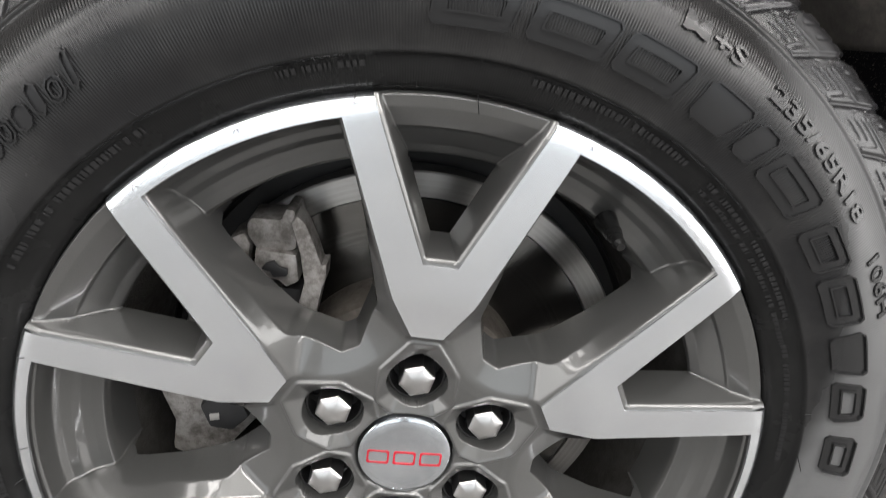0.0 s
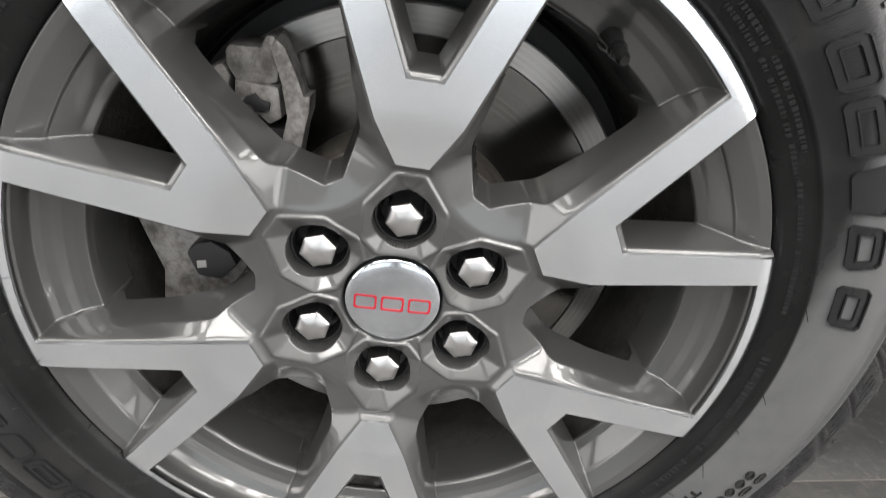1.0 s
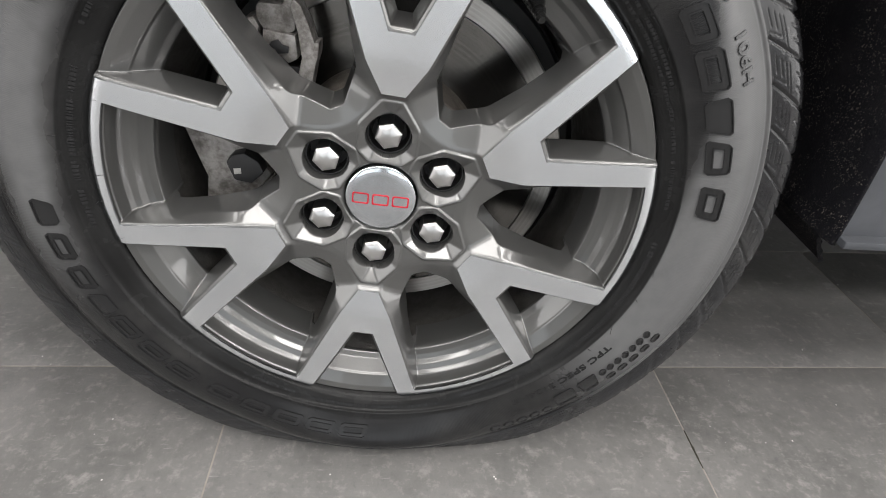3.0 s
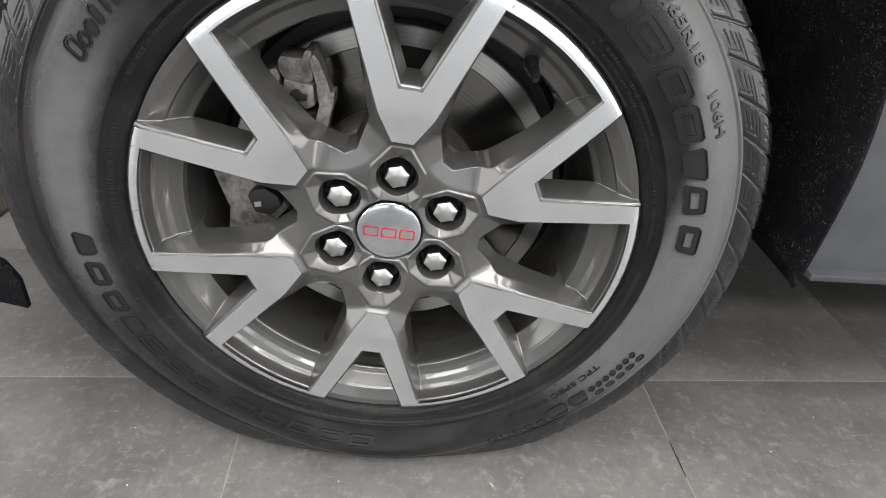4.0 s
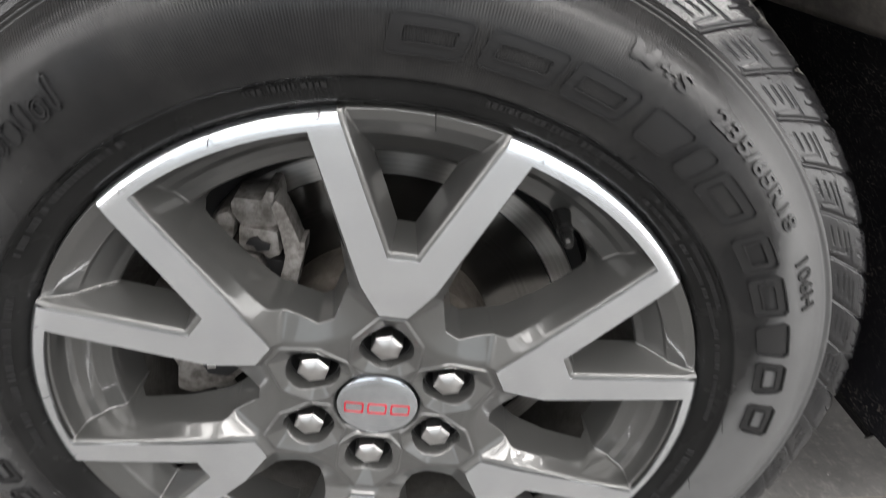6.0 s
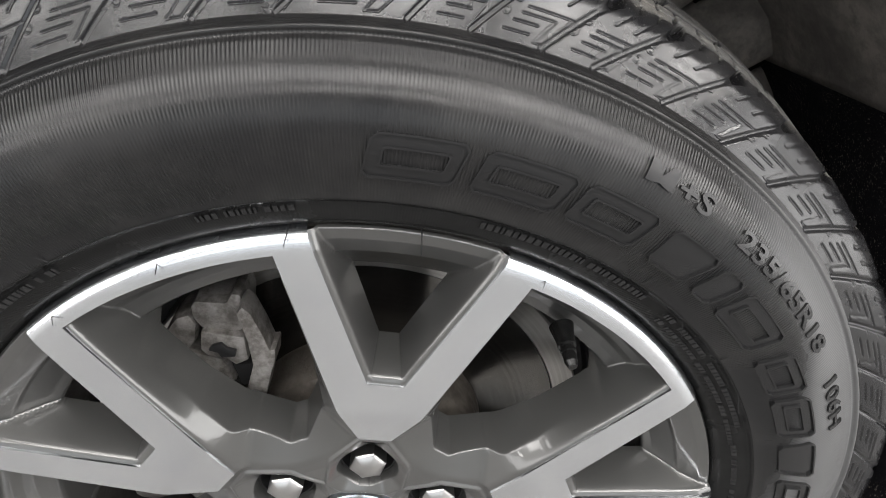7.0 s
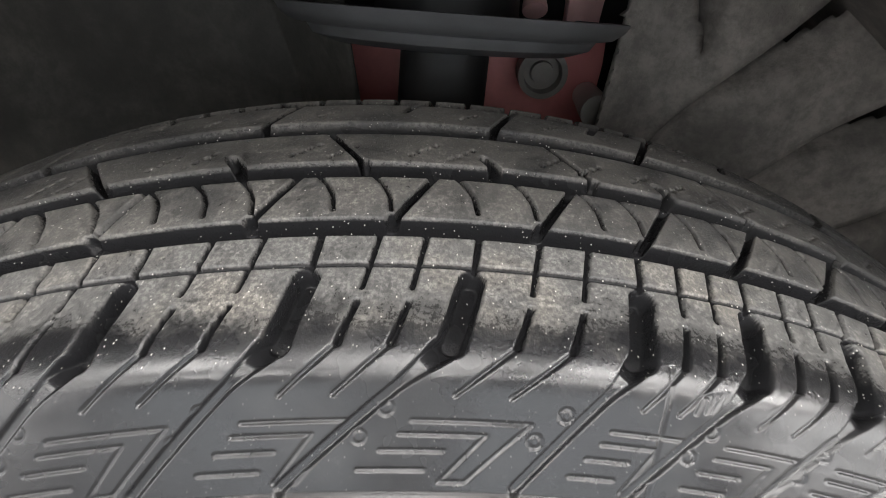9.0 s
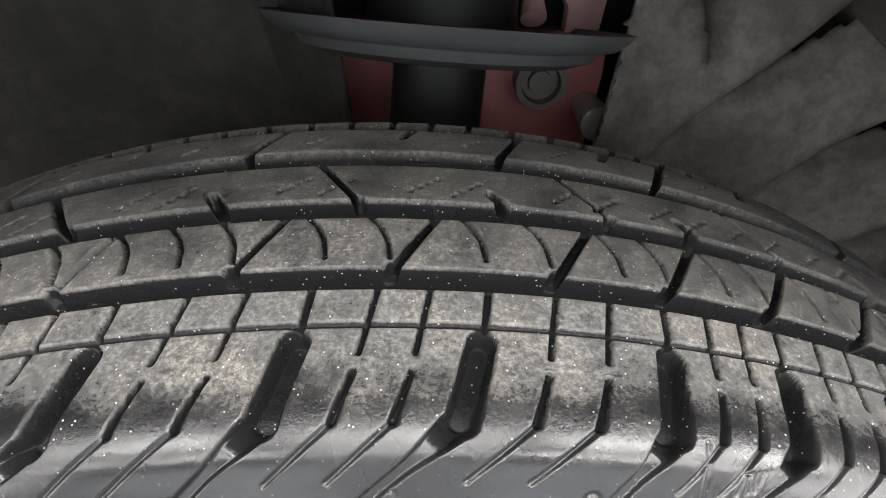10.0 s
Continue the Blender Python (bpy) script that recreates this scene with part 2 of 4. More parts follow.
M_LETTER = rubber_letter()
M_SIDE, M_TREAD, M_FACE, M_GREY = rubber_side(), rubber_tread(), machined(), grey_paint()
M_CAST = cast_metal("cast_iron_caliper", (0.36, 0.342, 0.328), (0.13, 0.118, 0.108), 0.48, 0.5, 330)
M_DISC = turned_steel("brake_disc_steel", (0.170, 0.164, 0.155), (0.120, 0.114, 0.106), 0.20)
# a darker tone than the wheel's grey paint
M_BARREL = cast_metal("dark_barrel_metal", (0.066, 0.063, 0.059), (0.038, 0.035, 0.032), 0.38, 0.3)
M_EDGE = turned_steel("bright_disc_edge", (0.55, 0.54, 0.52), (0.40, 0.38, 0.36), 0.40)
M_RUST = cast_metal("rusty_disc_hat", (0.115, 0.102, 0.088), (0.060, 0.052, 0.045), 0.55, 0.3)
M_CHROME = plain("chrome", (0.64, 0.63, 0.625), 0.30, 1.0, 200, 0.03)
M_CAP = plain("brushed_cap_aluminium", (0.72, 0.75, 0.79), 0.13, 1.0, 900, 0.03)
M_RED = plain("red_enamel", (0.42, 0.010, 0.025), 0.3)
M_BLACK = plain("black_plastic", (0.018, 0.018, 0.019), 0.5)
M_VALVE = plain("glossy_valve_rubber", (0.006, 0.006, 0.006), 0.22)
M_SEAT = plain("black_steel_paint", (0.115, 0.115, 0.119), 0.40)
M_BODYRED = plain("red_body_paint", (0.74, 0.28, 0.27), 0.4)
M_CLAD = plain("grey_cladding_plastic", (0.050, 0.053, 0.060), 0.45, 0.0, 600, 0.2)
M_FELT, M_TILE = felt(), tile_stone()
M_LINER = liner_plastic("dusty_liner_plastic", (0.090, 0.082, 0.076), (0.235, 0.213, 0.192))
# the same plastic darkened, to paint the shade left of the strut
M_LINERSHADE = liner_plastic("shaded_liner_plastic", (0.042, 0.040, 0.037), (0.098, 0.092, 0.082))
M_ZINC = plain("dull_zinc", (0.20, 0.185, 0.17), 0.5, 0.3)
# the body's red made pale, to paint the light falling on it
M_BODYLIT = plain("lit_body_red", (0.76, 0.46, 0.44), 0.45)
M_BOLT = plain("pale_plated_steel", (0.52, 0.50, 0.47), 0.45, 0.2)
M_GROUT = plain("beige_grout", (0.27, 0.245, 0.22), 0.9)
M_SMEAR = plain("dark_joint_grime", (0.035, 0.033, 0.022), 0.7)
M_WALL = plain("grey_wall_paint", (0.30, 0.30, 0.30), 0.8)
M_CEIL = plain("white_ceiling_paint", (0.78, 0.78, 0.78), 0.9)


# ---------------------------------------------------------------- mesh helpers
def mesh_from(name, verts, faces, mats, smooth=True, index=None):
    me = bpy.data.meshes.new(name)
    me.from_pydata([tuple(v) for v in verts], [], [tuple(f) for f in faces])
    for m in mats if isinstance(mats, (list, tuple)) else [mats]:
        me.materials.append(m)
    me.polygons.foreach_set("use_smooth", [smooth] * len(me.polygons))
    if index is not None:
        me.polygons.foreach_set("material_index", index)
    me.update()
    return me


def bm_mesh(name, bm, mat, smooth=False, bevel=0.0, angle=35):
    bmesh.ops.recalc_face_normals(bm, faces=bm.faces)
    if bevel:
        edges = [e for e in bm.edges if len(e.link_faces) == 2 and e.calc_face_angle(0) > radians(angle)]
        bmesh.ops.bevel(bm, geom=edges, offset=bevel, segments=2, profile=0.6, affect="EDGES", clamp_overlap=True)
    me = bpy.data.meshes.new(name)
    bm.to_mesh(me)
    bm.free()
    me.materials.append(mat)
    me.polygons.foreach_set("use_smooth", [smooth] * len(me.polygons))
    if smooth:
        me.set_sharp_from_angle(angle=radians(angle))
    return me


def part(name, me, parent, label="", kind=""):
    ob = new(name, me)
    ob.parent = parent
    return tagged(ob, label, kind=kind)


def polar(r, deg, y):
    a = radians(deg)
    return Vector((r * math.sin(a), y, r * math.cos(a)))


def lathe(name, profile, mat, a0=0.0, a1=360.0, steps=180, closed=True, smooth=True):
    """Turns a profile of (r, y) round the wheel's axis. closed: the profile's end joins its start."""
    full = abs(a1 - a0) >= 359.9
    cols = steps if full else steps + 1
    n = len(profile)
    verts = [polar(r, a0 + (a1 - a0) * c / steps, y) for c in range(cols) for r, y in profile]
    faces = []
    for c in range(steps):
        d = (c + 1) % cols
        for k in range(n if closed else n - 1):
            j = (k + 1) % n
            faces.append((c * n + k, c * n + j, d * n + j, d * n + k))
    if not full and closed:
        faces += [tuple(range(n)), tuple(reversed(range((cols - 1) * n, cols * n)))]
    me = mesh_from(name, verts, faces, mat, smooth)
    bm = bmesh.new()
    bm.from_mesh(me)
    bmesh.ops.recalc_face_normals(bm, faces=bm.faces)
    bm.to_mesh(me)
    bm.free()
    if smooth:
        me.set_sharp_from_angle(angle=radians(38))
    return me


def prism(outline, y0, y1, taper=0.0):
    """A bmesh of a polygon (x, z) drawn out from y0 to y1; taper shrinks the far end."""
    bm = bmesh.new()
    cx, cz = sum(p[0] for p in outline) / len(outline), sum(p[1] for p in outline) / len(outline)
    a = [bm.verts.new((x, y0, z)) for x, z in outline]
    b = [bm.verts.new((cx + (x - cx) * (1 - taper), y1, cz + (z - cz) * (1 - taper))) for x, z in outline]
    bm.faces.new(a)
    bm.faces.new(b)
    for k in range(len(a)):
        j = (k + 1) % len(a)
        bm.faces.new((a[k], a[j], b[j], b[k]))
    return bm


def box(x0, x1, y0, y1, z0, z1):
    return prism([(x0, z0), (x1, z0), (x1, z1), (x0, z1)], y0, y1)


def rod(p, q, r0, r1=None, sides=24):
    """A bmesh of a round bar from p to q."""
    bm = bmesh.new()
    p, q = Vector(p), Vector(q)
    m = Matrix.Translation((p + q) / 2) @ (q - p).to_track_quat("Z", "Y").to_matrix().to_4x4()
    bmesh.ops.create_cone(bm, cap_ends=True, segments=sides, radius1=r0, radius2=r0 if r1 is None else r1, depth=(q - p).length, matrix=m)
    return bm


def joined(*bms):
    out = bmesh.new()
    for b in bms:
        me = bpy.data.meshes.new("tmp")
        b.to_mesh(me)
        b.free()
        out.from_mesh(me)
        bpy.data.meshes.remove(me)
    return out


# ---------------------------------------------------------------- the car and its wheel
car = tagged(new("car"), "parked car with grey alloy wheels and dark grey cladding", "car")


def face_y(r):
    """Depth of the machined face at a radius: flat, dipping to the hub and rounded off at the rim."""
    return float(np.interp(r, (0.100, 0.128, 0.134, 0.222, 0.2397, 0.2430, 0.2472, 0.2498, 0.2508),
                           (-0.0148, -0.0200, -0.0205, -0.0205, -0.0203, -0.0200, -0.0190, -0.0163, -0.0108)))


# one half of the Y-shaped face: hub tip, shoulder, arm end; then the V notch (radial, sideways)
TIP, SHOULDER, ARM = (0.1022, 0.0100), (0.129, 0.0250), (0.2303, 0.0650)
NOTCH, NOTCH_END = (0.1530, 0.0104), (0.2347, 0.0460)
PCD = 0.0611          # radius of the circle of nuts


def smin(a, b, k):
    h = np.clip(0.5 + 0.5 * (b - a) / k, 0, 1)
    return b + (a - b) * h - k * h * (1 - h)


def smax(a, b, k):
    return -smin(-a, -b, k)


def beyond(u, v, p, q):
    """Distance outside the line from p to q, on its side away from the spoke's middle."""
    d = math.hypot(q[0] - p[0], q[1] - p[1])
    return (-(q[1] - p[1]) * (u - p[0]) + (q[0] - p[0]) * (v - p[1])) / d


def eased(d, first, width, slope):
    """A drop with a gentle bevel at the start that rounds into a slope after it."""
    soft = 0.0011
    past = np.where(d < width - soft, 0, np.where(d > width + soft, d - width, (d - width + soft) ** 2 / (4 * soft)))
    return first * d + (slope - first) * past


def spoke_height(u, v):
    """Height of one Y spoke over the wheel's plane."""
    r = np.hypot(u, v)
    top = -np.interp(r, (0.100, 0.128, 0.134, 0.222, 0.2397, 0.2508), (-0.0148, -0.0200, -0.0205, -0.0205, -0.0198, -0.0165))
    top = top - 0.0004
    steep = np.interp(u, (0.118, 0.145, 0.175, 0.195, 0.23), (0.95, 1.9, 4.5, 8.0, 9.0))
    side = top - eased(beyond(u, v, SHOULDER, ARM), 0.75, 0.0022, steep)
    root = top - eased(beyond(u, v, TIP, SHOULDER), 0.75, 0.0030, 1.0)
    neck = top - np.where(TIP[0] - u < 0, 0, 0.95) * (TIP[0] - u)
    h = smin(smin(side, root, 0.0022), neck, 0.0016)
    h = smin(h, top, 0.0010)
    # the V between the arms
    base = top - eased(u - NOTCH[0], 0.55, 0.0046, 8.0)
    wall = top - eased(-beyond(u, v, NOTCH, NOTCH_END), 0.75, 0.0036, 9.0)
    return smin(h, smax(base, wall, 0.003), 0.0010)


# heights of the rim's steps in the gaps between spokes, and of the painted slope inside each V
STEP_R = (0.2040, 0.2072, 0.2086, 0.2105, 0.2170, 0.2225, 0.2270, 0.2320, 0.2352, 0.2372, 0.2387, 0.2420, 0.2475, 0.2500)
STEP_H = (-0.060, -0.032, -0.0190, -0.0150, -0.0132, -0.0108, -0.0062, -0.0030, 0.0010, 0.0070, 0.0160, 0.0165, 0.0135, 0.0095)
VEE_R = (0.2040, 0.2072, 0.2090, 0.2125, 0.2180, 0.2292, 0.2305, 0.2420, 0.2485, 0.2500)
VEE_H = (-0.060, -0.042, -0.0240, -0.0140, -0.0095, 0.0020, 0.0042, 0.0115, 0.0130, 0.0105)
WIN_A, WIN_B, WIN_C = (0.0836, 0.0408), (0.1180, 0.0325), (0.1985, 0.0545)


def wheel_height(r, deg):
    """Height of the casting's front at a radius and an angle from the nearest spoke (arrays); very low in the windows."""
    a = np.radians(np.abs(deg))
    u, v = r * np.cos(a), r * np.sin(a)
    b = math.radians(60) - a
    p, q = r * np.cos(math.radians(30) - a), r * np.sin(math.radians(30) - a)
    # hub: a web round the cap, falling away outside an arc between the nuts
    hub = np.interp(r, (0.0, 0.0335, 0.0340, 0.036, 0.070, 0.25), (-0.006, -0.006, 0.0015, 0.0035, 0.0090, 0.0105))
    arc = 0.052 - np.hypot(p - 0.130, q)
    hub = smin(hub, hub - 0.42 * arc, 0.0014)
    hub = smin(hub, 0.0110 - 4.0 * (r - 0.112), 0.002)
    # faceted recess round each nut
    da, db = u - PCD, v
    inside = smin(smin(0.0250 - db, da + 0.0250, 0.0016), 0.0330 - da, 0.0010)
    inside = smin(inside, 0.0282 - (db - da) * 0.7071, 0.0016)
    inside = smin(inside, 0.0262 - (0.594 * da + 0.805 * db), 0.0016)
    ridge = smin(hub + 0.0016, hub + 0.0016 + 1.1 * (inside + 0.0010), 0.0007)
    hub = smax(hub, ridge, 0.0008)
    bowl = smax(hub - 0.75 * inside, hub * 0.2 - 0.0020, 0.0015)
    hub = smin(hub, bowl, 0.0008)
    # spokes
    h = smax(hub, smax(spoke_height(u, v), spoke_height(r * np.cos(b), r * np.sin(b)), 0.002), 0.0028)
    # the recess runs up to the neck
    d = np.hypot(da, db)
    t = np.clip((0.0204 - d) / 0.0010, 0, 1)
    h = h - 0.024 * t
    # windows between the spokes
    win = smin(smin(p - 0.0928, beyond(u, v, WIN_A, WIN_B), 0.0012), beyond(u, v, WIN_B, WIN_C), 0.0020)
    win = smin(win, 0.2090 - r, 0.0180)
    h = h - 6.5 * np.where(win > 0.0008, win - 0.0004, np.where(win > 0, win * win / 0.0016, 0))
    # rim
    vee = np.degrees(a) < 12.2
    rim = np.where(vee, np.interp(r, VEE_R, VEE_H), np.interp(r, STEP_R, STEP_H))
    return smax(h, np.where(r > 0.203, rim, -0.09), np.where(vee, 0.0030, 0.0065))


def wheel_casting():
    """The painted casting: one skin from the cap's seat to the rim, pierced by the windows."""
    rs = np.r_[np.arange(0.0300, 0.1300, 0.00062), np.arange(0.1300, 0.2040, 0.0006), np.arange(0.2040, 0.2501, 0.0006)]
    cols = 2040
    deg = np.arange(cols) * 360 / cols
    rel = (deg + 30) % 60 - 30
    R, D = np.meshgrid(rs, rel, indexing="ij")
    # how far back the skin goes: deep at the hub and the rim, shallow along the hollow-backed spokes
    U = R * np.cos(np.radians(D))
    deep = np.interp(U, (0.112, 0.124, 0.150, 0.190, 0.200), (-0.028, -0.025, -0.022, -0.024, -0.045))
    deep = np.where(R > 0.2035, -0.050, deep)
    deep = np.where(np.abs(D) < 10, -0.016, deep)
    raw = wheel_height(R, D)
    H = np.maximum(raw, deep)
    A = np.radians(deg + SPIN)[None, :]
    # draw the hidden verges of the windows up to the line where the sides reach that depth
    slope_r = np.gradient(raw, rs, axis=0)
    slope_a = (np.roll(raw, -1, 1) - np.roll(raw, 1, 1)) / (2 * math.radians(360 / cols)) / R
    steep = np.maximum(np.hypot(slope_r, slope_a), 1.0)
    pull = np.clip((deep - raw) / steep, 0, 0.0014)
    A = A + pull * slope_a / steep / R
    Rd = R + pull * slope_r / steep
    X, Z = Rd * np.sin(A), Rd * np.cos(A)
    co = np.stack([X, -H, Z], -1).reshape(-1, 3)
    i = np.arange(len(rs) - 1)[:, None] * cols
    c = np.arange(cols)[None, :]
    d = (c + 1) % cols
    quads = np.stack([i + c, i + d, i + cols + d, i + cols + c], -1).reshape(-1, 4)
    low = (H <= deep + 0.0001).reshape(-1)
    quads = quads[~low[quads].all(1)]
    used = np.unique(quads)
    renum = np.zeros(len(co), int)
    renum[used] = np.arange(len(used))
    return mesh_from("wheel", co[used].tolist(), renum[quads].tolist(), M_GREY)


BARREL = [(0.2060, 0.046), (0.2060, 0.200), (0.2125, 0.200), (0.2125, 0.060), (0.2210, 0.030), (0.2330, 0.022), (0.2440, 0.012),
          (0.2502, -0.004), (0.2502, -0.0090), (0.2480, -0.0090), (0.2400, 0.014), (0.2200, 0.028)]


def turned(me, deg):
    me.transform(Matrix.Rotation(radians(deg), 4, "Y"))
    return me


wheel = part("wheel", wheel_casting(), car, "grey painted alloy wheel with machined Y-shaped spokes")
wheel.location = (0, 0, HUB)
part("rim_barrel", lathe("rim_barrel", BARREL, M_BARREL, steps=240), wheel, "dark inner barrel of the rim")


def line_angle(p, q, r):
    """Angle in degrees at which the line from p to q crosses a circle."""
    lo, hi = 0.0, 1.0
    for _ in range(40):
        m = (lo + hi) / 2
        if math.hypot(p[0] + (q[0] - p[0]) * m, p[1] + (q[1] - p[1]) * m) < r:
            lo = m
        else:
            hi = m
    return math.degrees(math.atan2(p[1] + (q[1] - p[1]) * lo, p[0] + (q[0] - p[0]) * lo))


def spoke_face(deg):
    """A thin machined plate: the Y of one spoke and the rim's edge on both sides of it."""
    far = (NOTCH[0] + (NOTCH_END[0] - NOTCH[0]) * 1.25, NOTCH[1] + (NOTCH_END[1] - NOTCH[1]) * 1.25)
    arm_r, arm_a = math.hypot(*ARM), math.degrees(math.atan2(ARM[1], ARM[0]))
    lows = [TIP[0], math.hypot(*TIP)] + [0.108, 0.114, 0.120, 0.126, math.hypot(*SHOULDER), 0.137, 0.145, NOTCH[0], math.hypot(*NOTCH)]
    lows += [0.165, 0.18, 0.195, 0.21, 0.222, 0.228, 0.234, arm_r, 0.2412, 0.2430, 0.2450, 0.2472, 0.2487, 0.2498, 0.2504, 0.2508]
    bm = bmesh.new()
    for sign in (1, -1):
        rows = []
        for r in lows:
            if r <= TIP[0]:
                out = 0.0
            elif r <= math.hypot(*SHOULDER):
                out = line_angle(TIP, SHOULDER, r)
            else:
                out = min(arm_a, line_angle(SHOULDER, ARM, r))
            inner = line_angle(NOTCH, far, r) if r >= math.hypot(*NOTCH) else 0.0
            rows.append([bm.verts.new(polar(r, deg + sign * (inner + (out - inner) * k / 8), face_y(r) - 0.0007)) for k in range(9)])
        first = lows.index(arm_r)
        edge = [[bm.verts.new(polar(r, deg + sign * (arm_a + (30 - arm_a) * k / 20), face_y(r) - 0.0007)) for k in range(21)] for r in lows[first:]]
        for grid in (rows, edge):
            for a, b in zip(grid, grid[1:]):
                for k in range(len(a) - 1):
                    bm.faces.new((a[k], a[k + 1], b[k + 1], b[k]))
    bmesh.ops.remove_doubles(bm, verts=bm.verts, dist=0.00002)
    bmesh.ops.dissolve_degenerate(bm, edges=bm.edges[:], dist=0.00001)
    rim = [e for e in bm.edges if len(e.link_faces) == 1]
    bmesh.ops.recalc_face_normals(bm, faces=bm.faces)
    if sum(f.normal.y for f in bm.faces) > 0:
        bmesh.ops.reverse_faces(bm, faces=bm.faces[:])
    got = bmesh.ops.extrude_edge_only(bm, edges=rim)
    for v in got["geom"]:
        if isinstance(v, bmesh.types.BMVert):
            v.co.y += 0.0022
    me = bpy.data.meshes.new("spoke_face")
    bm.to_mesh(me)
    bm.free()
    me.materials.append(M_FACE)
    me.polygons.foreach_set("use_smooth", [True] * len(me.polygons))
    me.set_sharp_from_angle(angle=radians(38))
    return me


for k in range(6):
    part("spoke_face", spoke_face(SPIN + 60 * k), wheel, "bright machined aluminium spoke face")


def lug_nut(deg):
    bm = bmesh.new()
    rings = []
    # a hexagon below that rounds off into a low dome
    for r, y, rnd in ((0.0126, 0.026, 0.0), (0.0126, -0.0026, 0.0), (0.0122, -0.0032, 0.0), (0.0108, -0.0041, 0.1), (0.0085, -0.0052, 0.4), (0.0056, -0.0062, 0.8), (0.0025, -0.0068, 1.0)):
        ring = []
        for k in range(48):
            flat = math.cos(radians(30)) / math.cos(radians((k * 7.5) % 60 - 30))
            q = r * (flat + (0.94 - flat) * rnd)
            ring.append(bm.verts.new((q * math.cos(radians(7.5 * k + 12)), y, q * math.sin(radians(7.5 * k + 12)))))
        rings.append(ring)
    for a, b in zip(rings, rings[1:]):
        for k in range(48):
            bm.faces.new((a[k], a[(k + 1) % 48], b[(k + 1) % 48], b[k]))
    bm.faces.new(rings[0])
    bm.faces.new(rings[-1])
    bmesh.ops.translate(bm, verts=bm.verts, vec=polar(PCD, deg, 0))
    return bm_mesh("lug_nut", bm, M_CHROME, True, 0, 24)


for k in range(6):
    part("lug_nut", lug_nut(SPIN + 60 * k), wheel, "chrome hexagonal lug nut")
    base = lathe("pocket", [(0.0, 0.0225), (0.0178, 0.0225), (0.0184, 0.006), (0.0196, 0.006), (0.0196, 0.026), (0.0, 0.026)], M_BLACK, steps=32)
    base.transform(Matrix.Translation(polar(PCD, SPIN + 60 * k, 0)))
    part("nut_pocket", base, wheel, "black nut pocket lining")

part("centre_cap", lathe("cap", [(0.0, -0.0064), (0.012, -0.00635), (0.024, -0.0061), (0.0305, -0.0056), (0.0324, -0.0042), (0.0332, -0.0005), (0.0332, 0.007), (0.0, 0.007)], M_CAP, steps=96, closed=False), wheel, "brushed silver centre cap")


def emblem(k):
    """A plain red frame with a silver bar, one of three on the cap."""
    cx, w, h = (k - 1) * 0.0185, 0.0078, 0.0056
    outer = [(-w, -h * 0.8), (-w * 0.85, -h), (w * 0.85, -h), (w, -h * 0.8), (w, h * 0.8), (w * 0.85, h), (-w * 0.85, h), (-w, h * 0.8)]
    bm = bmesh.new()
    t = 0.0013
    inner = [(x - math.copysign(t, x), z - math.copysign(t, z)) for x, z in outer]

    def top(x, z):
        r = math.hypot(x, z)
        return -0.0064 + 0.0008 * (r / 0.0305) ** 2
    a0, a1, b0, b1 = [], [], [], []
    for loop, lo, hi in ((outer, a0, a1), (inner, b0, b1)):
        for x, z in loop:
            lo.append(bm.verts.new((x + cx, top(x + cx, z) + 0.0004, z - 0.001)))
            hi.append(bm.verts.new((x + cx, top(x + cx, z) - 0.0005, z - 0.001)))
    n = len(outer)
    for j in range(n):
        i = (j + 1) % n
        bm.faces.new((a1[j], a1[i], b1[i], b1[j]))
        bm.faces.new((a0[j], a0[i], a1[i], a1[j]))
        bm.faces.new((b0[j], b0[i], b1[i], b1[j]))
    return bm_mesh("emblem_shape", bm, M_RED)


for k in range(3):
    part("emblem_shape", turned(emblem(k), SPIN - 2), wheel, "red enamel emblem shape")

# valve stem in the gap between two spokes
VB, VT = polar(0.2125, 34.4, 0.008), polar(0.2075, 35.8, -0.020)
part("valve_stem", bm_mesh("valve_stem", joined(rod(VB, VB.lerp(VT, 0.42), 0.0075, 0.0052), rod(VB.lerp(VT, 0.40), VB.lerp(VT, 0.50), 0.0056, 0.0056), rod(VB.lerp(VT, 0.50), VB.lerp(VT, 0.88), 0.0040), rod(VB.lerp(VT, 0.60), VB.lerp(VT, 0.66), 0.0047), rod(VB.lerp(VT, 0.86), VT, 0.0040, 0.0026)), M_VALVE, True, 0, 25), wheel, "black valve stem with a glossy cap")


# ---------------------------------------------------------------- tyre
MID = 0.0870          # depth of the tyre's middle
SIDE = [(0.2490, -0.0070), (0.2513, -0.0120), (0.2545, -0.0165), (0.2610, -0.0205), (0.2695, -0.0245), (0.2708, -0.0268), (0.2725, -0.0270), (0.2850, -0.0302), (0.2980, -0.0318),
        (0.3100, -0.0312), (0.3200, -0.0282), (0.3290, -0.0225), (0.3370, -0.0150), (0.3400, -0.0122), (0.3408, -0.0128), (0.3425, -0.0118), (0.3432, -0.0085), (0.3452, -0.0055)]
TOP = [(0.3452, -0.0055), (0.3535, -0.0010), (0.3620, 0.0038), (0.3700, 0.0090), (0.3742, 0.0150), (0.3770, 0.0255), (0.3790, 0.0350), (0.3817, 0.0460), (0.3852, 0.0600), (0.3880, 0.0760), (0.3890, 0.0930), (0.3892, 0.1080),
       (0.3889, 0.1210), (0.3874, 0.1340), (0.3842, 0.1440), (0.3785, 0.1530)]
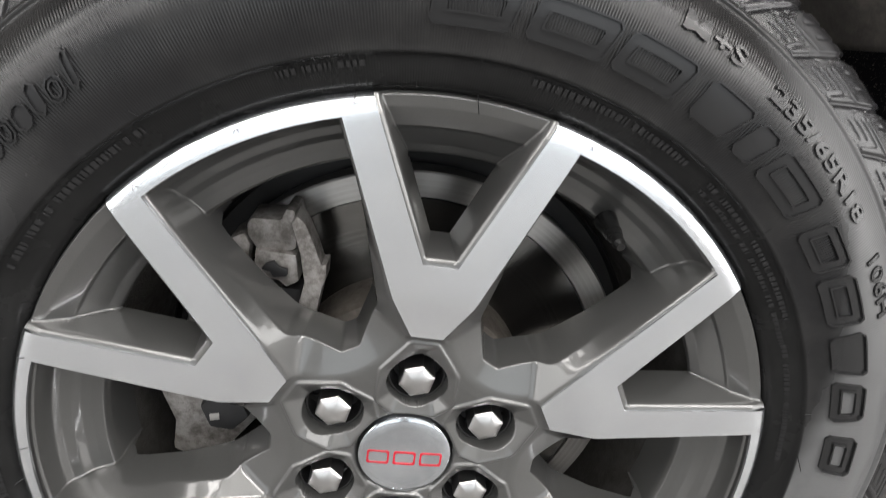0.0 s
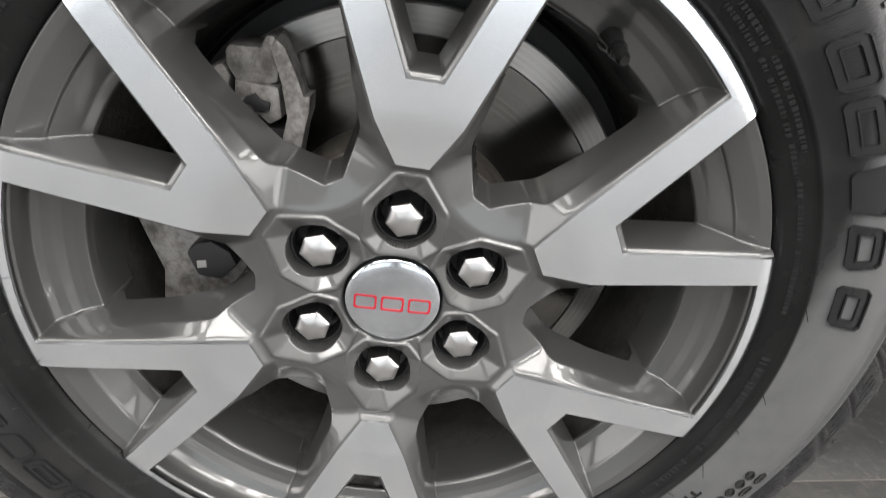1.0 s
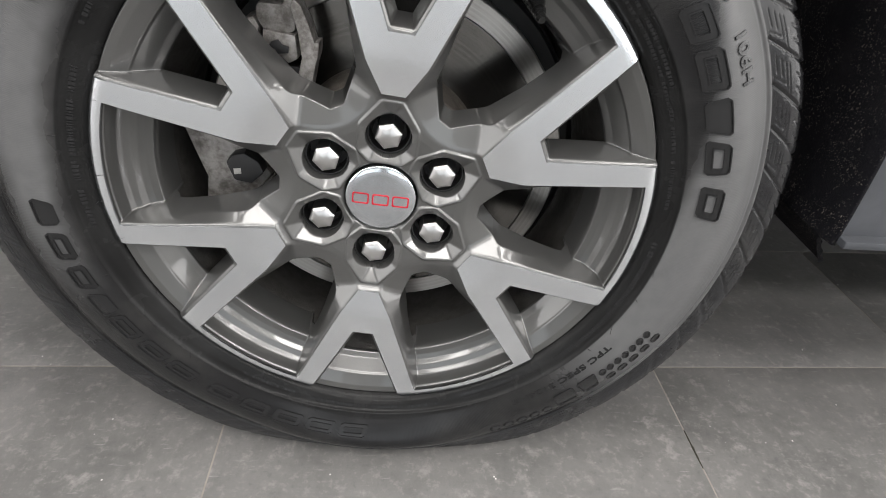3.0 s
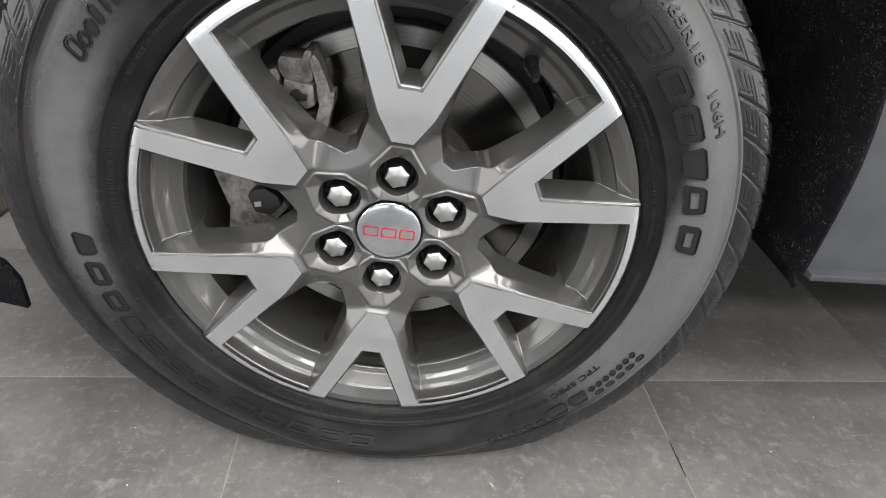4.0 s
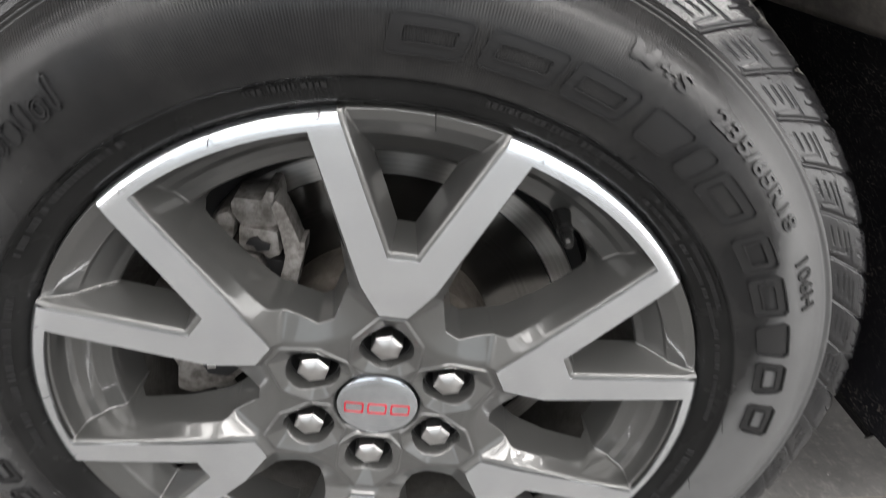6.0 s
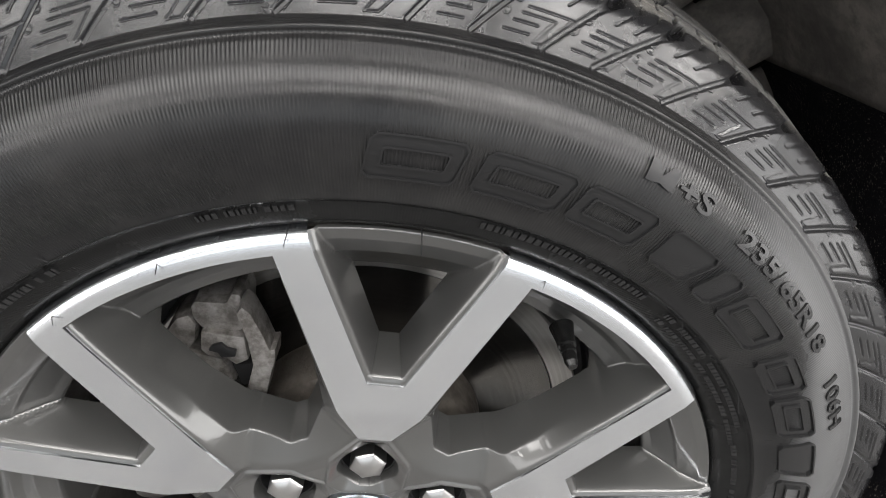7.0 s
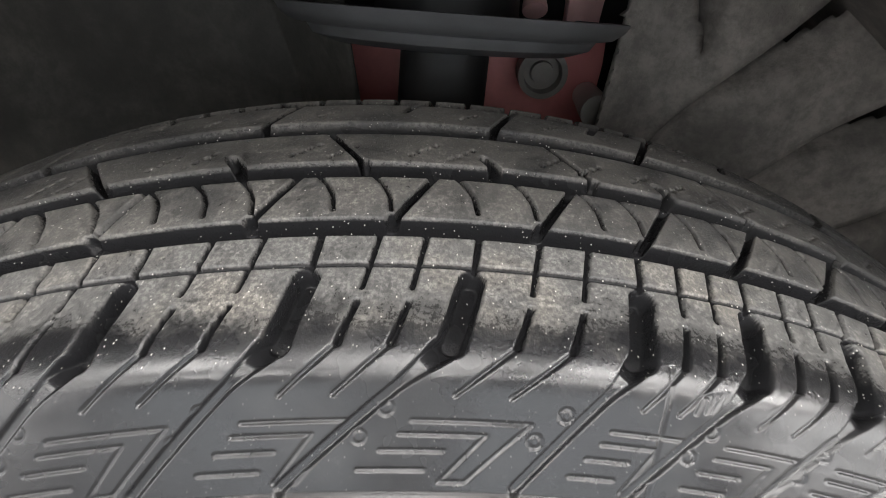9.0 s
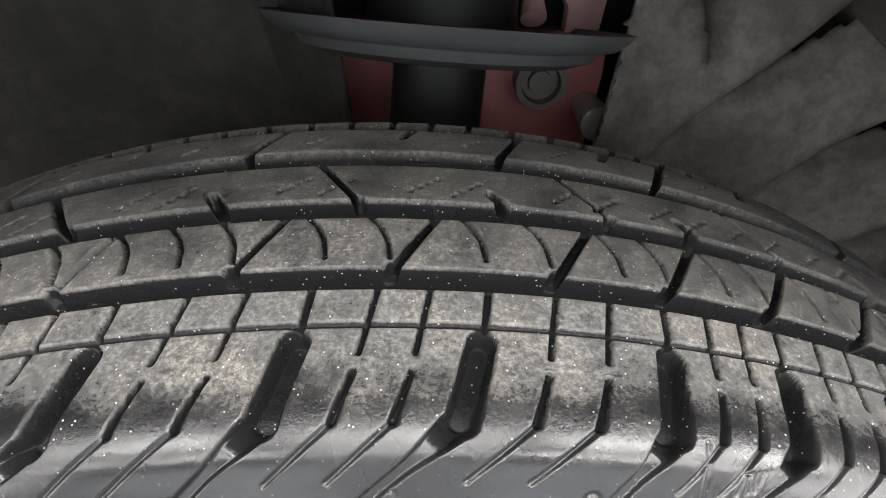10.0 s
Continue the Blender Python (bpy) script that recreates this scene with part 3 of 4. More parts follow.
# angles at which the shoulder's wide grooves and the slits of the ribs begin, over the tyre's top; round the rest they repeat at an even pitch
WIDE = (-18.7, -12.1, -5.1, 1.2, 8.1, 13.0, 18.3, 23.6)
SLIT_2 = (-14.7, -7.95, -2.05, 4.2, 8.85, 13.5, 18.4, 22.8)
SLIT_3 = (-15.4, -8.7, -3.2, 3.0, 7.55, 11.65, 16.1)
SLIT_4 = (-15.2, -9.1, -1.7, 2.75, 8.6, 10.9)


def all_round(some, pitch):
    """The angles of some, then on round the tyre at an even pitch, up to 331 degrees, and two steps back."""
    steps = round((some[0] + 360 - some[-1]) / pitch)
    step = (some[0] + 360 - some[-1]) / steps
    out = list(some) + [some[-1] + step * k for k in range(1, steps + 1)]
    return [some[0] - 2 * step, some[0] - step] + [a for a in out if a < 345]


def spline(points, count):
    """Even steps along a smooth line through points."""
    p = np.array(points, float)
    d = np.r_[0, np.cumsum(np.hypot(*np.diff(p, axis=0).T))]
    m = np.gradient(p, d, axis=0)
    s = np.linspace(0, d[-1], count)
    k = np.clip(np.searchsorted(d, s) - 1, 0, len(d) - 2)
    h = (d[k + 1] - d[k])[:, None]
    t = ((s - d[k])[:, None]) / h
    return ((2 * t**3 - 3 * t**2 + 1) * p[k] + (t**3 - 2 * t**2 + t) * h * m[k] + (-2 * t**3 + 3 * t**2) * p[k + 1] + (t**3 - t**2) * h * m[k + 1])


def ramp(x, lo, hi):
    t = np.clip((x - lo) / (hi - lo), 0, 1)
    return t * t * (3 - 2 * t)


def seg(P, S, p0, s0, p1, s1, w, soft=0.0006):
    """1 inside a groove along a line from (p0, s0) to (p1, s1), w wide, in metres on the unrolled tread; fades over soft."""
    ax, ay = p1 - p0, s1 - s0
    L = ax * ax + ay * ay + 1e-12
    t = np.clip(((P - p0) * ax + (S - s0) * ay) / L, 0, 1)
    d = np.hypot(P - p0 - t * ax, S - s0 - t * ay)
    return 1 - ramp(d, w / 2 - soft / 2, w / 2 + soft / 2)


def tapered(P, S, p0, s0, p1, s1, w0, w1, soft):
    """The depth of a groove that narrows from w0 to w1 and grows shallow along its first third."""
    ax, ay = p1 - p0, s1 - s0
    t = np.clip(((P - p0) * ax + (S - s0) * ay) / (ax * ax + ay * ay), 0, 1)
    d = np.hypot(P - p0 - t * ax, S - s0 - t * ay)
    w = w1 + (w0 - w1) * (1 - ramp(t, 0.0, 0.32))
    return (1 - ramp(d, w / 2 - soft / 2, w / 2 + soft / 2)) * (0.0013 + 0.0050 * (1 - ramp(t, 0.0, 0.17)))


def tread_depth(phi, yy, ss, fine):
    """How deep the tread is cut at angle phi (degrees), depth yy and distance ss from the shoulder's lower edge (arrays)."""
    R = 0.379
    P = np.radians(phi) * R
    yy = yy + SHIFT * ramp(yy, 0.012, 0.030)
    soft = 0.0010 if fine else 0.0016
    cut = np.zeros_like(P)

    def carve(mask, depth):
        np.maximum(cut, mask * depth, out=cut)
    # main grooves round the tyre
    for a, b in ((0.0510, 0.0562), (0.0750, 0.0815), (0.1026, 0.1115), (0.1318, 0.1415)):
        carve(ramp(yy, a - soft, a + soft) * (1 - ramp(yy, b - soft, b + soft)), 0.0075)
    carve((1 - ramp(np.abs(yy - 0.0405), 0.0004, 0.0012)), 0.0014)
    starts = all_round(WIDE, 6.4)
    end = starts[-1] + 6.4
    s_of = lambda y: np.interp(y, YS + SHIFT * ramp(YS, 0.012, 0.030), SS)

    def slot(deg0, y0, deg1, y1, width, depth):
        # a straight cut between two places on the ribs
        sel = (phi > min(deg0, deg1) - 1.0) & (phi < max(deg0, deg1) + 1.0)
        if sel.any():
            m = seg(P[sel], ss[sel], math.radians(deg0) * R, s_of(y0), math.radians(deg1) * R, s_of(y1), width, soft) * depth
            cut[sel] = np.maximum(cut[sel], m)
    S_KINK = s_of(0.0145)
    for k, a in enumerate(starts):
        b = starts[k + 1] if k + 1 < len(starts) else end
        w = b - a
        lo, hi = a - 1.6 * 7.2, b + 7.2
        sel = (phi > lo) & (phi < hi)
        if not sel.any():
            continue
        p, s, y = P[sel], ss[sel], yy[sel]
        c = np.zeros_like(p)
        at = lambda f: math.radians(a + w * f) * R

        def line(f0, y0, f1, y1, width, depth):
            m = seg(p, s, at(f0), s_of(y0), at(f1), s_of(y1), width, soft) * depth
            np.maximum(c, m, out=c)
        # wide shoulder groove, its kink and its long slanted run down the shoulder
        m = seg(p, s, at(0.0), s_of(0.0362), at(-0.115), s_of(0.0140), 0.0062, max(soft, 0.0021)) * 0.0065
        np.maximum(c, m, out=c)
        np.maximum(c, tapered(p, s, at(-0.115), s_of(0.0140), at(-1.02), 0.001, 0.0060, 0.0026, soft), out=c)
        line(0.02, 0.0395, 0.06, 0.0512, 0.0016, 0.0024)
        for f in (0.37, 0.67):
            line(f + 0.06, 0.0512, f - 0.03, 0.0330, 0.0013, 0.0022)
            line(f - 0.05, 0.0275, f - 0.14, 0.0135, 0.0015, 0.0028)
            m = seg(p, s, at(f - 0.14), s_of(0.0135), at(f - 0.46), S_KINK * 0.64, 0.0009, soft) * 0.0007
            np.maximum(c, m, out=c)

        def cell(f0, s0, f1, s1, width=0.0007, depth=0.0006):
            # a line inside the slanted cell between two long grooves
            lean = lambda v: -0.93 * (1 - v)
            m = seg(p, s, at(f0 + lean(s0)), S_KINK * s0, at(f1 + lean(s1)), S_KINK * s1, width, soft) * depth
            np.maximum(c, m, out=c)
        # stepped ornament in each cell: a hooked frame round two bars
        cell(0.18, 0.47, 0.82, 0.47)
        cell(0.82, 0.47, 0.86, 0.06)
        cell(0.66, 0.38, 0.72, 0.06)
        cell(0.20, 0.38, 0.66, 0.38)
        cell(0.20, 0.27, 0.54, 0.27, 0.0008)
        cell(0.20, 0.14, 0.56, 0.14, 0.0008)
        cell(0.72, 0.06, 0.86, 0.06)
        # small round mould marks beside the ornament
        for f0, s0 in ((0.95, 0.36), (0.93, 0.55)):
            d = np.abs(np.hypot(p - at(f0 - 0.93 * (1 - s0)), s - S_KINK * s0) - 0.0016)
            np.maximum(c, (1 - ramp(d, 0.0001, 0.0007)) * 0.0004, out=c)
        if k == 6:
            # a mould seam down the shoulder, and the wear mark's three letters beside it
            np.maximum(c, seg(p, s, at(0.11), S_KINK * 0.95, at(0.07), 0.001, 0.0007, soft) * 0.0006, out=c)
            for u0, v0, u1, v1 in ((0.0, 1, 0.26, 1), (0.13, 1, 0.13, 0), (0.34, 1, 0.44, 0), (0.44, 0, 0.53, 1), (0.53, 1, 0.62, 0), (0.62, 0, 0.72, 1), (0.88, 1, 0.88, 0)):
                spot = [(at(0.31) + 0.0085 * u + 0.0012 * v, S_KINK * 0.66 + 0.0044 * v + 0.0020 * u) for u, v in ((u0, v0), (u1, v1))]
                np.maximum(c, seg(p, s, *spot[0], *spot[1], 0.0006, soft) * 0.0006, out=c)
        # the far shoulder
        for f in (0.1, 0.45, 0.78):
            line(f, 0.1415, f + 0.06, 0.1560, 0.0018, 0.0040)
        cut[sel] = np.maximum(cut[sel], c)
    # second rib: a slanted slit and two or three curved sipes in each pitch
    marks = all_round(SLIT_2, 6.2)
    for a, b in zip(marks, marks[1:] + [marks[-1] + 6.2]):
        slot(a - 0.05, 0.0540, a + 1.90, 0.0755, 0.0022, 0.0055)
        slot(a - 0.12, 0.0545, a + 0.10, 0.0570, 0.0034, 0.0055)
        for f in (0.28, 0.59, 0.89) if b - a > 6.3 else (0.45, 0.86):
            at2 = a + (b - a) * f
            slot(at2, 0.0748, at2 + 0.45, 0.0710, 0.0010, 0.0030)
            slot(at2 + 0.45, 0.0710, at2 + 0.75, 0.0660, 0.0010, 0.0030)
            slot(at2 + 0.75, 0.0660, at2 + 0.85, 0.0600, 0.0010, 0.0030)
    # third rib: slits the other way, long and short by turns, with rows of pin sipes between
    marks = all_round(SLIT_3, 6.2)
    for k, a in enumerate(marks):
        if k % 2 == 0:
            slot(a - 2.1, 0.1025, a, 0.0790, 0.0018, 0.0055)
            slot(a - 0.15, 0.0820, a, 0.0785, 0.0030, 0.0055)
        else:
            slot(a - 0.85, 0.0872, a, 0.0780, 0.0034, 0.0055)
        for j in range(4):
            for lead, low in ((1.9, 0.0865), (3.7, 0.0850)):
                slot(a + lead + 0.38 * j, low + 0.0022 * j, a + lead + 0.10 + 0.38 * j, low + 0.0010 + 0.0022 * j, 0.0010, 0.0025)
    # fourth rib
    marks = all_round(SLIT_4, 6.2)
    for k, a in enumerate(marks):
        if k % 2 == 1:
            slot(a, 0.1085, a + 1.65, 0.1320, 0.0024, 0.0055)
        else:
            slot(a, 0.1230, a + 0.60, 0.1315, 0.0026, 0.0045)
        for j in range(3):
            slot(a + 3.0 + 0.4 * j, 0.1180 + 0.0022 * j, a + 3.1 + 0.4 * j, 0.1190 + 0.0022 * j, 0.0010, 0.0025)
    return cut


# the section's curve, split into sidewall, shoulder with tread, and the hidden inner side
SIDE_LINE = spline(SIDE, 110)
TOP_LINE = spline(TOP + [(r, 2 * MID - y) for r, y in reversed(TOP[:4])], 820)
SS = np.r_[0, np.cumsum(np.hypot(*np.diff(TOP_LINE, axis=0).T))]
YS = TOP_LINE[:, 1]
SHIFT = 0.0045        # the tread's pattern sits this much nearer the outer side


def lean(y, s):
    """By how many degrees the mesh's columns lean at a place on the section, to run along the grooves."""
    kink = np.interp(0.0130, YS, SS)
    up = np.interp(y, (0.0130, 0.0320, 0.0450, 0.0495, 0.0705, 0.0745, 0.0980, 0.1040, 0.1275, 0.1700), (-0.75, 0.0, 0.26, 0.26, 2.2, 2.2, 0.1, 0.1, 1.75, 2.2))
    return np.where(s < kink, -0.75 - 5.7 * (1 - np.clip(s, 0, kink) / kink), up)


def settle(V):
    """Presses the tyre's foot flat on the floor and lets the sidewall belly out there."""
    r = np.hypot(V[:, 0], V[:, 2])
    c = -V[:, 2] / r
    limit = np.where(c > 0.2, (HUB - 0.0005) / np.maximum(c, 0.2), 9.0)
    crown = 0.3892
    flat = (crown ** -40.0 + limit ** -40.0) ** (-1 / 40.0)
    squeeze = np.clip((np.minimum(flat, limit) - 0.255) / (crown - 0.255), 0.3, 1)
    f = np.where(r > 0.255, (0.255 + (r - 0.255) * squeeze) / r, 1.0)
    belly = (1 - squeeze) * 0.080 * np.exp(-((r - 0.333) / 0.045) ** 2)
    out = V.copy()
    out[:, 0] *= f
    out[:, 2] *= f
    # the shoulder stands a little wider away from the top
    away = ramp(np.degrees(np.arccos(np.clip(-c, -1, 1))), 35, 75) * ramp(r, 0.325, 0.375) * 0.0200
    out[:, 1] += np.where(V[:, 1] < MID, -belly - away, belly + away)
    return out


def tyre_mesh():
    near = np.r_[np.arange(-30.0, -15.0, 0.13), np.arange(-15.0, 17.5, 0.062), np.arange(17.5, 34.0, 0.13)]
    far = np.r_[np.arange(34.0, 112.0, 0.2), np.arange(112.0, 230.0, 0.6), np.arange(230.0, 330.0, 0.5)]
    phis = np.r_[near, far]
    side = SIDE_LINE[:-1]
    outer = TOP_LINE
    # thin the rows on the far half of the tread
    keep = [k for k in range(len(outer)) if outer[k, 1] < 0.06 or (outer[k, 1] < 0.132 and k % 2 == 0) or k % 4 == 0]
    outer = outer[keep]
    ss = SS[keep]
    inner = np.array([(r, 2 * MID - y) for r, y in spline(SIDE, 24)[::-1][1:]])
    section = np.vstack([side, outer, inner])
    n_side, n_top, n = len(side), len(outer), len(side) + len(outer) + len(inner)
    A = np.repeat(phis, n)
    r = np.tile(section[:, 0], len(phis))
    y = np.tile(section[:, 1], len(phis))
    normal = np.gradient(section, axis=0)
    normal = np.stack([normal[:, 1], -normal[:, 0]], 1)
    normal /= np.linalg.norm(normal, axis=1)[:, None] + 1e-9
    cut = np.zeros((len(phis), n))
    S = np.tile(ss, len(phis)).reshape(len(phis), -1)
    Yt = np.tile(outer[:, 1], len(phis)).reshape(len(phis), -1)
    tilt = np.r_[np.full(n_side, lean(0.0, 0.0)), lean(outer[:, 1], ss), np.full(len(inner), 3.0)]
    A = A + np.tile(tilt, len(phis))
    Pt = A.reshape(len(phis), n)[:, n_side:n_side + n_top]
    Pt = np.where(Pt > 337, Pt - 360, Pt)
    split = len(near)
    cut[:split, n_side:n_side + n_top] = tread_depth(Pt[:split].ravel(), Yt[:split].ravel(), S[:split].ravel(), True).reshape(split, -1)
    cut[split:, n_side:n_side + n_top] = tread_depth(Pt[split:].ravel(), Yt[split:].ravel(), S[split:].ravel(), False).reshape(len(phis) - split, -1)
    d = cut.ravel()
    r = r - d * np.tile(normal[:, 0], len(phis))
    y = y - d * np.tile(normal[:, 1], len(phis))
    a = np.radians(A)
    V = settle(np.stack([r * np.sin(a), y, r * np.cos(a)], 1))
    m = len(phis)
    i, j = np.meshgrid(np.arange(m), np.arange(n - 1), indexing="ij")
    k = (i + 1) % m
    F = np.stack([i * n + j, i * n + j + 1, k * n + j + 1, k * n + j], -1).reshape(-1, 4)
    index = np.where((j >= n_side) & (j < n_side + n_top), 1, 0).ravel()
    me = bpy.data.meshes.new("tyre")
    me.vertices.add(len(V))
    me.vertices.foreach_set("co", V.ravel())
    me.loops.add(F.size)
    me.loops.foreach_set("vertex_index", F.ravel())
    me.polygons.add(len(F))
    me.polygons.foreach_set("loop_start", np.arange(0, F.size, 4))
    me.polygons.foreach_set("loop_total", np.full(len(F), 4))
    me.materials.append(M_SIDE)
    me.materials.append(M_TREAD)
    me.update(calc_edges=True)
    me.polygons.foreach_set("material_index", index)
    me.polygons.foreach_set("use_smooth", [True] * len(F))
    worn = me.attributes.new("worn", "FLOAT", "POINT")
    worn.data.foreach_set("value", 1 - ramp(d, 0.0002, 0.0012))
    me.update()
    return me


tyre = part("tyre", tyre_mesh(), wheel, "black rubber tyre with dusty tread and glossy dressed sidewall")


def on_side(r, deg):
    """The point of the sidewall at a radius and angle, and its outward normal."""
    y = np.interp(r, SIDE_LINE[:, 0], SIDE_LINE[:, 1])
    dy = (np.interp(r + 0.001, SIDE_LINE[:, 0], SIDE_LINE[:, 1]) - np.interp(r - 0.001, SIDE_LINE[:, 0], SIDE_LINE[:, 1])) / 0.002
    n = Vector((dy * math.sin(radians(deg)), -1, dy * math.cos(radians(deg)))).normalized()
    p = np.array([tuple(polar(r, deg, float(y)))])
    return Vector(settle(p)[0]), n


def wrap(bm, deg, r0, lift):
    """Lays a flat bmesh (x along the letters, y up them, z 0 or 1 for the base and top) round the sidewall."""
    for v in bm.verts:
        r = r0 + v.co.y
        a = deg + math.degrees(v.co.x / r0)
        p, n = on_side(r, a)
        v.co = p + n * (lift if v.co.z > 0.5 else -0.0010)
    return bm


def block(outlines, holes=()):
    """A bmesh slab of flat outlines, z 0 to 1; a hole is cut as a ring between an outline and the hole of the same index."""
    bm = bmesh.new()
    for k, outline in enumerate(outlines):
        hole = holes[k] if k < len(holes) else None
        lo = [bm.verts.new((x, y, 0)) for x, y in outline]
        hi = [bm.verts.new((x, y, 1)) for x, y in outline]
        n = len(outline)
        for j in range(n):
            bm.faces.new((lo[j], lo[(j + 1) % n], hi[(j + 1) % n], hi[j]))
        if hole:
            hl = [bm.verts.new((x, y, 0)) for x, y in hole]
            hh = [bm.verts.new((x, y, 1)) for x, y in hole]
            for j in range(n):
                i = (j + 1) % n
                bm.faces.new((hl[j], hl[i], hh[i], hh[j]))
                bm.faces.new((hi[j], hi[i], hh[i], hh[j]))
        else:
            bm.faces.new(hi)
    return bm


def slanted(w, h, cut, lean=0.22, inset=0.0, up=0.0):
    """An eight-cornered slanted plate, w wide and h high."""
    a, b, c = w / 2 - inset, h / 2 - inset, max(0.0002, cut - inset * 0.4)
    pts = [(-a + c, -b), (a - c, -b), (a, -b + c), (a, b - c), (a - c, b), (-a + c, b), (-a, b - c), (-a, -b + c)]
    return [(x + lean * y, y + up + h / 2) for x, y in pts]


def split_long(bm, size=0.004):
    for _ in range(3):
        long = [e for e in bm.edges if e.calc_length() > size and abs(e.verts[0].co.z - e.verts[1].co.z) < 0.5]
        if not long:
            break
        bmesh.ops.subdivide_edges(bm, edges=long, cuts=1)
    bmesh.ops.triangulate(bm, faces=[f for f in bm.faces if len(f.verts) > 4])
    return bm


def mark(deg, r0, w, h, slot, lift=0.0010, wedge=0.0):
    """A raised plain plate in place of a brand's letter, with a fine raised edge round it and, if slot, a slot in it; wedge narrows its foot (or, below 0, its head)."""

    def plate(inset=0.0):
        pts = slanted(w - 2 * inset, h - 2 * inset, max(0.0007, 0.0028 - 0.4 * inset), 0.22, 0, inset)
        return [(x * (1 - abs(wedge) * ((1 - y / h) if wedge > 0 else y / h)), y) for x, y in pts]
    bm = split_long(block([plate()], [plate(slot)] if slot else ()), 0.005)
    for k in range(1, 6):
        # cross cuts, so that the plate follows the sidewall's curve
        bmesh.ops.bisect_plane(bm, geom=bm.verts[:] + bm.edges[:] + bm.faces[:], plane_co=(0, h * k / 6, 0), plane_no=(0, 1, 0))
        bmesh.ops.bisect_plane(bm, geom=bm.verts[:] + bm.edges[:] + bm.faces[:], plane_co=(w * (k / 6 - 0.5), 0, 0), plane_no=(1, 0, 0))
    bm = wrap(bm, deg, r0, lift * 0.5)
    t = 0.0009
    edges = [block([plate()], [plate(t)])]
    if slot:
        edges.append(block([plate(slot - t)], [plate(slot)]))
    rim = wrap(split_long(joined(*edges), 0.005), deg, r0, lift * 1.9)
    return bm_mesh("sidewall_mark", joined(bm, rim), M_LETTER, True, 0, 30)


BRAND = "raised black rubber brand mark"
# the maker's mark: eleven wide plates from the top down the rear of the sidewall
for mid, wide, slot, wedge in ((4.7, 7.8, 0.0068, 0), (14.3, 8.0, 0.0068, 0), (23.2, 7.4, 0.0066, 0), (31.8, 6.0, 0.0, 0.2), (37.4, 3.0, 0.0, 0), (44.0, 7.4, 0.0066, 0),
                               (53.3, 5.8, 0.0060, 0), (61.0, 6.6, 0.0066, 0), (68.9, 6.2, 0.0, 0.2), (76.3, 6.2, 0.0064, -0.2), (84.8, 5.8, 0.0066, 0)):
    part("sidewall_mark", mark(mid, 0.2845, radians(wide) * 0.295, 0.0212, slot, 0.0010, wedge), wheel, BRAND)
# the product's mark: twelve smaller plates along the front and the foot
for mid, wide, slot, wedge in ((185.3, 6.2, 0.0055, 0), (192.9, 6.2, 0.0052, 0), (200.4, 6.3, 0.006, 0), (207.7, 5.9, 0.0055, 0), (215.3, 5.9, 0.0055, 0), (225.0, 6.2, 0.0055, 0),
                               (232.2, 5.9, 0.006, 0), (239.6, 6.2, 0.0055, 0), (246.0, 5.4, 0.0, 0.2), (252.6, 5.6, 0.0052, -0.2), (259.6, 5.4, 0.0055, 0), (266.5, 5.2, 0.0, 0.2)):
    part("sidewall_mark", mark(mid, 0.2850, radians(wide) * 0.292, 0.0172, slot, 0.0010, wedge), wheel, BRAND)
# the maker's mark in small, slender plates at the front
for k in range(11):
    tall = (0.019, 0.012, 0.012, 0.016, 0.015, 0.012, 0.012, 0.012, 0.016, 0.012, 0.019)[k]
    part("sidewall_mark", mark(-55.6 + 2.22 * k, 0.2945, (0.012, 0.010, 0.010, 0.007, 0.0045, 0.010, 0.009, 0.010, 0.007, 0.010, 0.0045)[k], tall, (0.003, 0.0028, 0, 0, 0, 0, 0.0028, 0, 0, 0.0028, 0)[k]), wheel, BRAND)
# smaller product marks low on the sidewall
for k in range(5):
    part("sidewall_mark", mark(115.0 + 2.95 * k, 0.3150, 0.0125, 0.0085, 0.0, 0.0007), wheel, BRAND)
for k in range(7):
    part("sidewall_mark", mark(114.8 + 2.05 * k, 0.3020, 0.0088, 0.0078, 0.0, 0.0007), wheel, BRAND)
for k in range(2):
    part("sidewall_mark", mark(131.2 + 5.8 * k, 0.2995, 0.026, 0.0190, 0.0, 0.0010, (-0.3, 0)[k]), wheel, BRAND)
for k in range(5):
    part("sidewall_mark", mark(142.0 + 2.95 * k, 0.3120, 0.0125, 0.0095, 0.0, 0.0007), wheel, BRAND)


def words(text, deg, r0, size, length, lift=0.0012):
    """Raised lettering along the sidewall from the angle deg on; length: its run in degrees."""
    curve = bpy.data.curves.new("words", "FONT")
    curve.body, curve.size, curve.extrude, curve.resolution_u = text, size, 0.5, 3
    curve.offset = size * 0.018
    tmp = new("tmp", curve)
    me = bpy.data.meshes.new_from_object(tmp.evaluated_get(bpy.context.evaluated_depsgraph_get()))
    bpy.data.objects.remove(tmp)
    bpy.data.curves.remove(curve)
    bm = bmesh.new()
    bm.from_mesh(me)
    bpy.data.meshes.remove(me)
    xs = [v.co.x for v in bm.verts]
    scale = radians(length) * r0 / (max(xs) - min(xs))
    low = min(xs)
    for v in bm.verts:
        v.co.x = (v.co.x - low) * scale
        v.co.z += 0.5
    bmesh.ops.triangulate(bm, faces=bm.faces[:])
    for _ in range(2):
        bm = split_long(bm, 0.0014)
    bm = wrap(bm, deg, r0, lift)
    return bm_mesh("sidewall_lettering", bm, M_LETTER, True, 0, 30)


